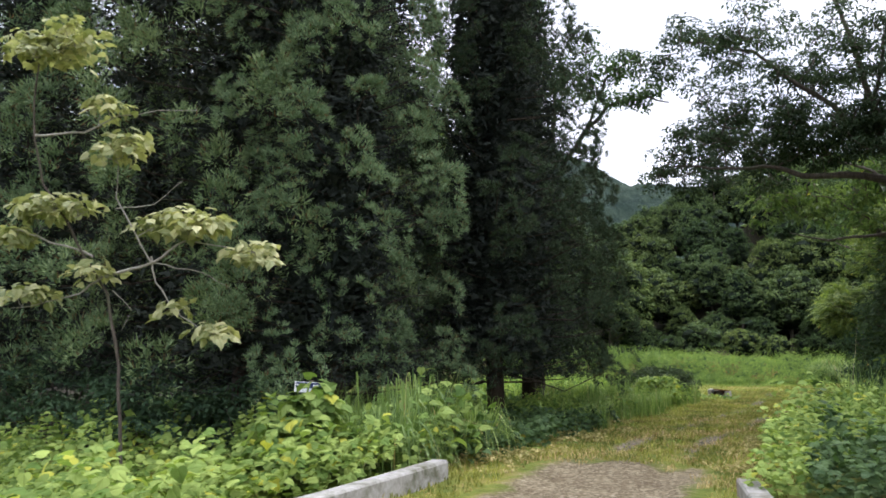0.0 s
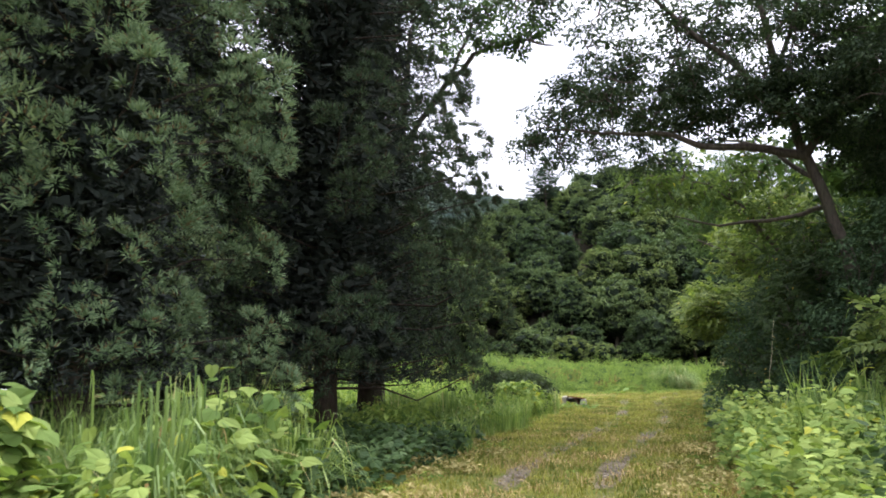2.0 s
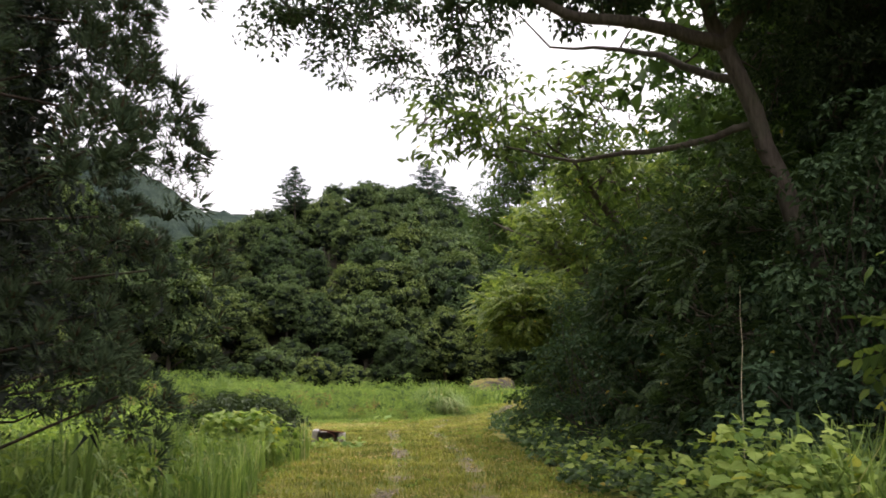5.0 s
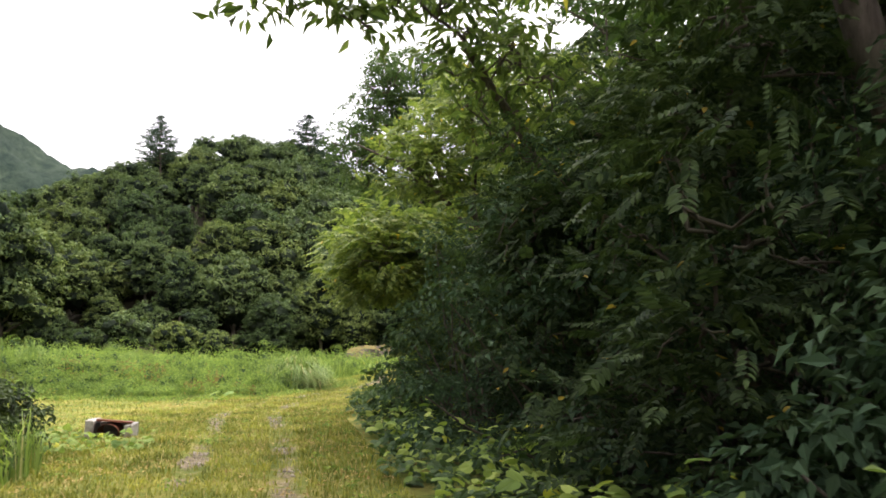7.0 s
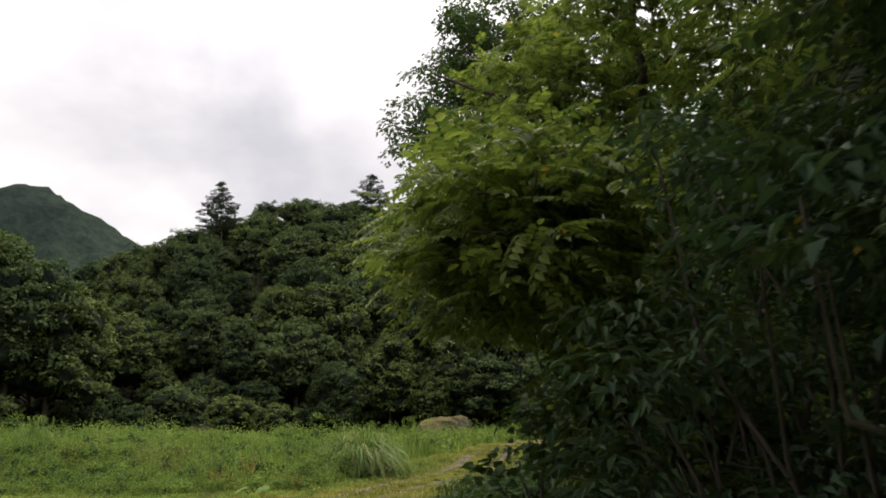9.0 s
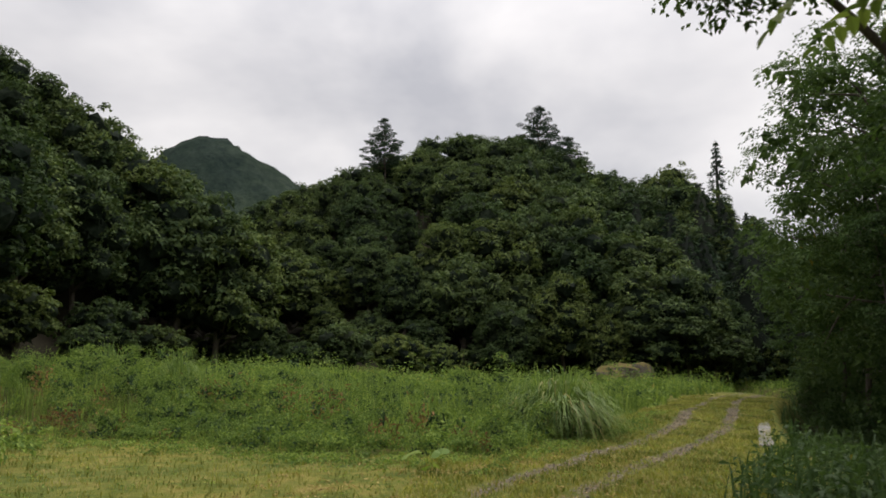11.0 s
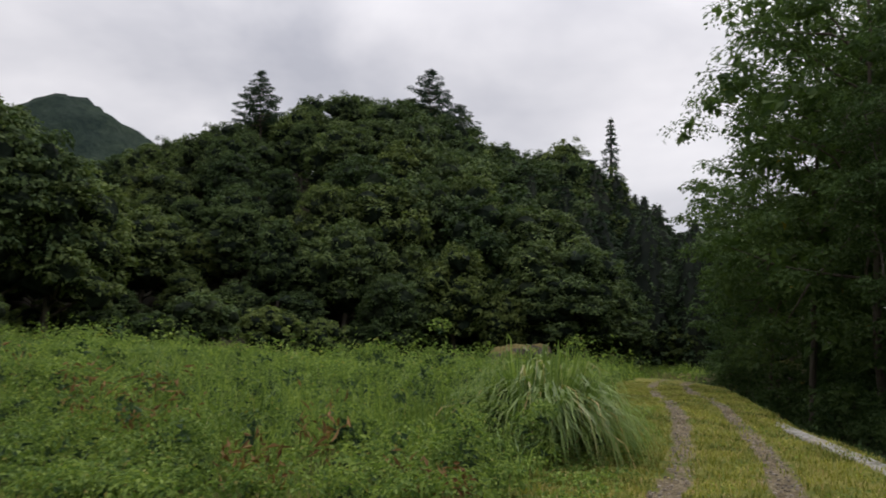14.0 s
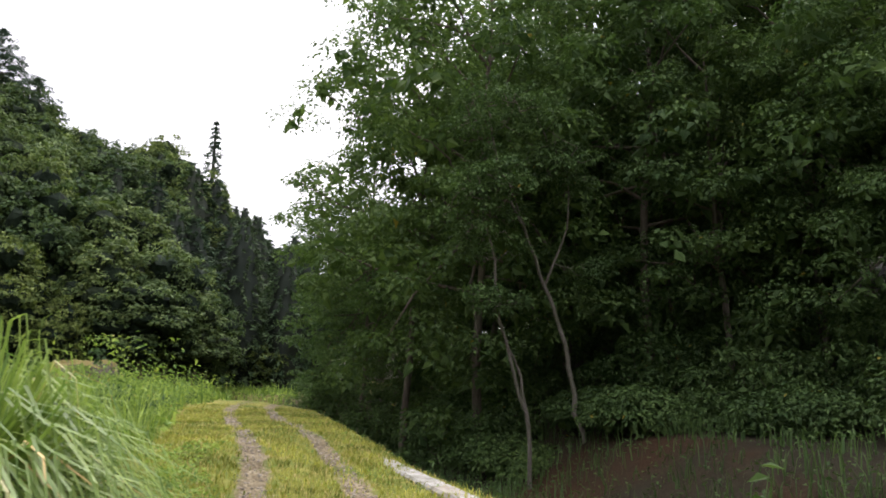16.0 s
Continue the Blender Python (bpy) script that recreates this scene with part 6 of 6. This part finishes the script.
for x, y, t, s, n in ((4.0, 7.6, 1.25, 1.0, 420), (4.9, 6.6, 1.35, 1.1, 380), (3.3, 9.0, 1.0, 0.8, 300), (-3.2, 1.6, 1.35, 1.0, 300), (-2.9, 0.4, 1.25, 0.95, 260), (-3.8, 0.9, 1.3, 1.0, 240), (-2.6, 2.6, 1.0, 0.8, 180), (-3.0, 10.2, 0.9, 0.7, 240), (-3.1, 13.0, 0.95, 0.8, 260), (-9.5, 44.5, 1.25, 0.8, 260), (-6.0, 46.5, 1.2, 0.8, 220), (-13.0, 47.0, 1.3, 0.9, 240)):
    long_grass(x, y, t, s, n, "clump of long green grass", 0.024)

# ---- yellowing sapling beside the bridge ----
drawn_tree("sapling", -6.9, -0.9, [
    ([(0.5, -0.6, -0.6), (0.4, -0.7, 1.2), (0.24, -0.83, 2.65), (-0.18, -1.2, 3.62), (-0.5, -1.47, 4.29), (-0.55, -1.63, 5.17), (-0.34, -1.73, 6.51)], 0.028, 0.012),
    ([(0.22, -0.86, 2.9), (0.87, -0.57, 3.1), (1.34, -0.37, 3.43), (2.38, 0.2, 3.21)], 0.028, 0.007),
    ([(0.85, -0.58, 3.2), (0.89, -0.52, 2.81), (1.19, -0.28, 2.3), (1.68, 0.04, 1.92)], 0.018, 0.005),
    ([(0.2, -0.9, 2.9), (-0.13, -1.03, 2.65), (-1.04, -1.48, 2.45)], 0.022, 0.006),
    ([(0.1, -1.0, 3.2), (-0.6, -1.4, 3.5), (-1.11, -1.7, 3.67)], 0.022, 0.006),
    ([(-0.56, -1.61, 5.0), (0.11, -1.26, 5.04), (0.58, -1.06, 5.28), (1.63, -0.52, 5.35)], 0.02, 0.004),
    ([(0.87, -0.6, 3.1), (0.46, -0.94, 4.07), (0.53, -0.98, 4.57)], 0.016, 0.005),
    ([(0.87, -0.57, 3.1), (1.5, -0.2, 2.95), (1.9, 0.0, 2.7)], 0.012, 0.003),
    ([(0.3, -0.8, 2.7), (0.5, -0.6, 2.4), (0.3, -0.6, 2.1)], 0.010, 0.003),
    ([(0.46, -0.94, 3.9), (1.0, -0.7, 3.95), (1.35, -0.5, 4.3)], 0.010, 0.003)],
    [((-0.35, -1.3, 3.9), (0.7, 0.3, 0.16), 22), ((1.35, -0.4, 3.66), (0.85, 0.35, 0.2), 34), ((2.15, 0.09, 3.2), (0.35, 0.2, 0.14), 12), ((0.58, -0.98, 4.8), (0.36, 0.3, 0.2), 12), ((-0.85, -1.38, 2.62), (0.35, 0.2, 0.1), 8), ((0.11, -0.94, 2.9), (0.3, 0.2, 0.1), 6), ((1.55, -0.05, 2.05), (0.32, 0.2, 0.12), 8), ((-0.1, -1.61, 6.3), (0.9, 0.4, 0.35), 34), ((0.44, -1.15, 5.35), (0.4, 0.2, 0.12), 6), ((-1.0, -1.6, 3.45), (0.3, 0.2, 0.15), 7), ((1.1, -0.3, 2.35), (0.2, 0.2, 0.2), 4)],
    11, 0.15, 0.125, M_YELLOW, "sparse sapling with yellowing leaves and pale bare twigs", M_TWIG, 0.5, heart_geo, 0.006, z0=0.0, clump=(0.2, 0.36))


# ---- concrete and small things ----
def box_bm(sx, sy, sz, bevel=0.02, jitter=0.0):
    bm = bmesh.new()
    bmesh.ops.create_cube(bm, size=1.0)
    bmesh.ops.scale(bm, vec=(sx, sy, sz), verts=bm.verts)
    if bevel:
        bmesh.ops.bevel(bm, geom=bm.edges[:], offset=bevel, segments=2, affect="EDGES", profile=0.6)
    if jitter:
        for v in bm.verts:
            v.co += Vector(RNG.normal(size=3) * jitter)
    return bm


def bm_mesh(name, bm, mat):
    me = bpy.data.meshes.new(name)
    bm.to_mesh(me)
    bm.free()
    me.materials.append(mat)
    return me


def strip(name, line, width, top, low, mat, label, category, z=None):
    """A long block of concrete that follows a line on plan."""
    p = np.asarray(line, float)
    d = unit(np.gradient(p, axis=0))
    nrm = np.stack([d[:, 1], -d[:, 0]], 1)
    prof = [(-0.5, low), (-0.5, top - 0.03), (-0.42, top), (0.42, top), (0.5, top - 0.03), (0.5, low)]
    g = height(p[:, 0], p[:, 1]) * 0 if z is None else z
    v = np.stack([np.concatenate([p + nrm * width * a, (g + b + 0.005 * RNG.normal(size=len(p)))[:, None]], 1) for a, b in prof], 1)
    n, m = len(p), len(prof)
    i, j = np.meshgrid(np.arange(n - 1), np.arange(m - 1), indexing="ij")
    q = np.stack([i * m + j, (i + 1) * m + j, (i + 1) * m + j + 1, i * m + j + 1], -1).reshape(-1, 4)
    caps = np.array([list(range(m)), list(range((n - 1) * m, n * m))[::-1]])
    return tagged(new(name, mesh_np(name, v.reshape(-1, 3), [q, caps], mat)), label, category, kind="structure")


strip("bridge_curb_1", [(-1.75, -14.0), (-1.75, -6.0), (-1.85, -3.0), (-1.9, -1.5), (-2.0, 0.05)], 0.24, 0.25, -0.6, M_PALE, "weathered concrete curb of the small bridge", "curb")
strip("bridge_curb_2", [(5.6, -14.0), (4.2, -8.0), (2.9, -3.4), (2.4, -1.6), (2.02, -0.05)], 0.24, 0.25, -0.6, M_PALE, "weathered concrete curb of the small bridge", "curb")
strip("stream_edging", KERB_D[::4], 0.32, 0.05, -1.6, M_PALE, "pale concrete edging along the stream", "edging")


def boulder(x, y, sx, sy, sz, label):
    """A broad mossy rock with a worn flat top."""
    bm = bmesh.new()
    bmesh.ops.create_icosphere(bm, subdivisions=4, radius=1.0)
    for v in bm.verts:
        c = v.co
        c.z = min(c.z, 0.86 + 0.10 * c.x)
        d = 0.30 * noise.noise(c * 1.5) + 0.12 * noise.noise(c * 4.0) + 0.05 * noise.noise(c * 9.0)
        c *= 1 + d
        c.x, c.y, c.z = c.x * sx, c.y * sy, c.z * sz
    ob = new("boulder", bm_mesh("boulder", bm, M_ROCK))
    ob.location = (x, y, gz_at(x, y) + 0.05)
    return tagged(ob, label, "boulder")


boulder(9.5, 91.4, 2.9, 2.2, 2.05, "broad mossy boulder standing in the field weeds")

# small notice on a post, half sunk in vines
sign = thing("notice_sign", -3.94, -0.36, gz_at(-3.94, -0.36), "tilted navy and white notice sign half hidden by vines", "sign")
top = 1.24 - sign.location.z
part("post", mesh_np("post", *(lambda g: (g[0], [g[1]]))(tube_geo([(0, 0.03, -0.3), (0.02, 0.03, top + 0.1)], [0.03, 0.028], 8)), M_WOOD, True), sign)
face = pose(0, -0.02, top, 0, 4, 22)
board = part("board", bm_mesh("board", box_bm(0.42, 0.012, 0.15, 0.004), M_WHITE), sign, "white enamel board with a navy field")
board.matrix_local = face
panel = part("navy_panel", bm_mesh("navy_panel", box_bm(0.38, 0.006, 0.08, 0.0), M_NAVY), board, "navy printed field")
panel.location = (0, -0.010, 0.028)
for i, w in enumerate((0.10, 0.06, 0.08)):
    bar = part("text_bar", bm_mesh("text_bar", box_bm(w, 0.003, 0.022, 0.0), M_WHITE), board)
    bar.location = (-0.13 + 0.12 * i, -0.0155, 0.03)

# concrete inlet with a rusty pipe mouth beside the bush
inlet = thing("drain_inlet", -1.95, 23.4, gz_at(-1.95, 23.4) + 0.02, "small weathered concrete drain inlet with a rusty pipe rim", "drain inlet")
for nm, sx, sy, sz, x, y, z in (("side_wall", 0.10, 0.6, 0.5, -0.24, 0, 0.06), ("side_wall", 0.10, 0.6, 0.44, 0.24, 0, 0.0), ("back_wall", 0.38, 0.10, 0.46, 0, 0.25, 0.02)):
    w = part(nm, bm_mesh(nm, box_bm(sx, sy, sz, 0.02, 0.005), M_SLAB), inlet)
    w.location = (x, y, z)
lid = part("cover_plate", bm_mesh("cover_plate", box_bm(0.44, 0.5, 0.03, 0.006, 0.002), M_RUST), inlet, "rusty iron cover plate")
lid.matrix_local = pose(0.04, -0.03, 0.275, -4, 9, 6)
pv, pf = tube_geo([(0.0, -0.34, 0.12), (0.0, 0.1, 0.12)], [0.13, 0.13], 18)
part("pipe", mesh_np("pipe", pv, [pf], M_RUST, True), inlet, "rusty pipe mouth")
inlet.scale = (1.35, 1.2, 1.0)

# dry stalk standing out of the grass
stalk = thing("dry_stalk", 2.85, 9.4, gz_at(2.85, 9.4), "thin dry stalk standing above the long grass", "plant stalk")
pv, pf = tube_geo(bent((0, 0, -0.1), (0.32, 0.55, 2.3), 9, 0.008), np.linspace(0.006, 0.002, 9), 5)
part("stem", mesh_np("stem", pv, [pf], M_STALK, True), stalk)

# low concrete weir across the stream, far up the valley
weir = thing("stream_weir", 34.0, 96.0, gz_at(34.0, 96.0) + 0.2, "low grey concrete weir across the stream", "weir")
for nm, sx, sy, sz, x, z in (("crest", 7.0, 0.8, 1.3, 0, 0.4), ("wing_wall", 1.2, 1.2, 2.4, -3.9, 0.9), ("wing_wall", 1.2, 1.2, 2.4, 3.9, 0.9)):
    w = part(nm, bm_mesh(nm, box_bm(sx, sy, sz, 0.06, 0.01), M_CONC), weir)
    w.location = (x, 0, z)
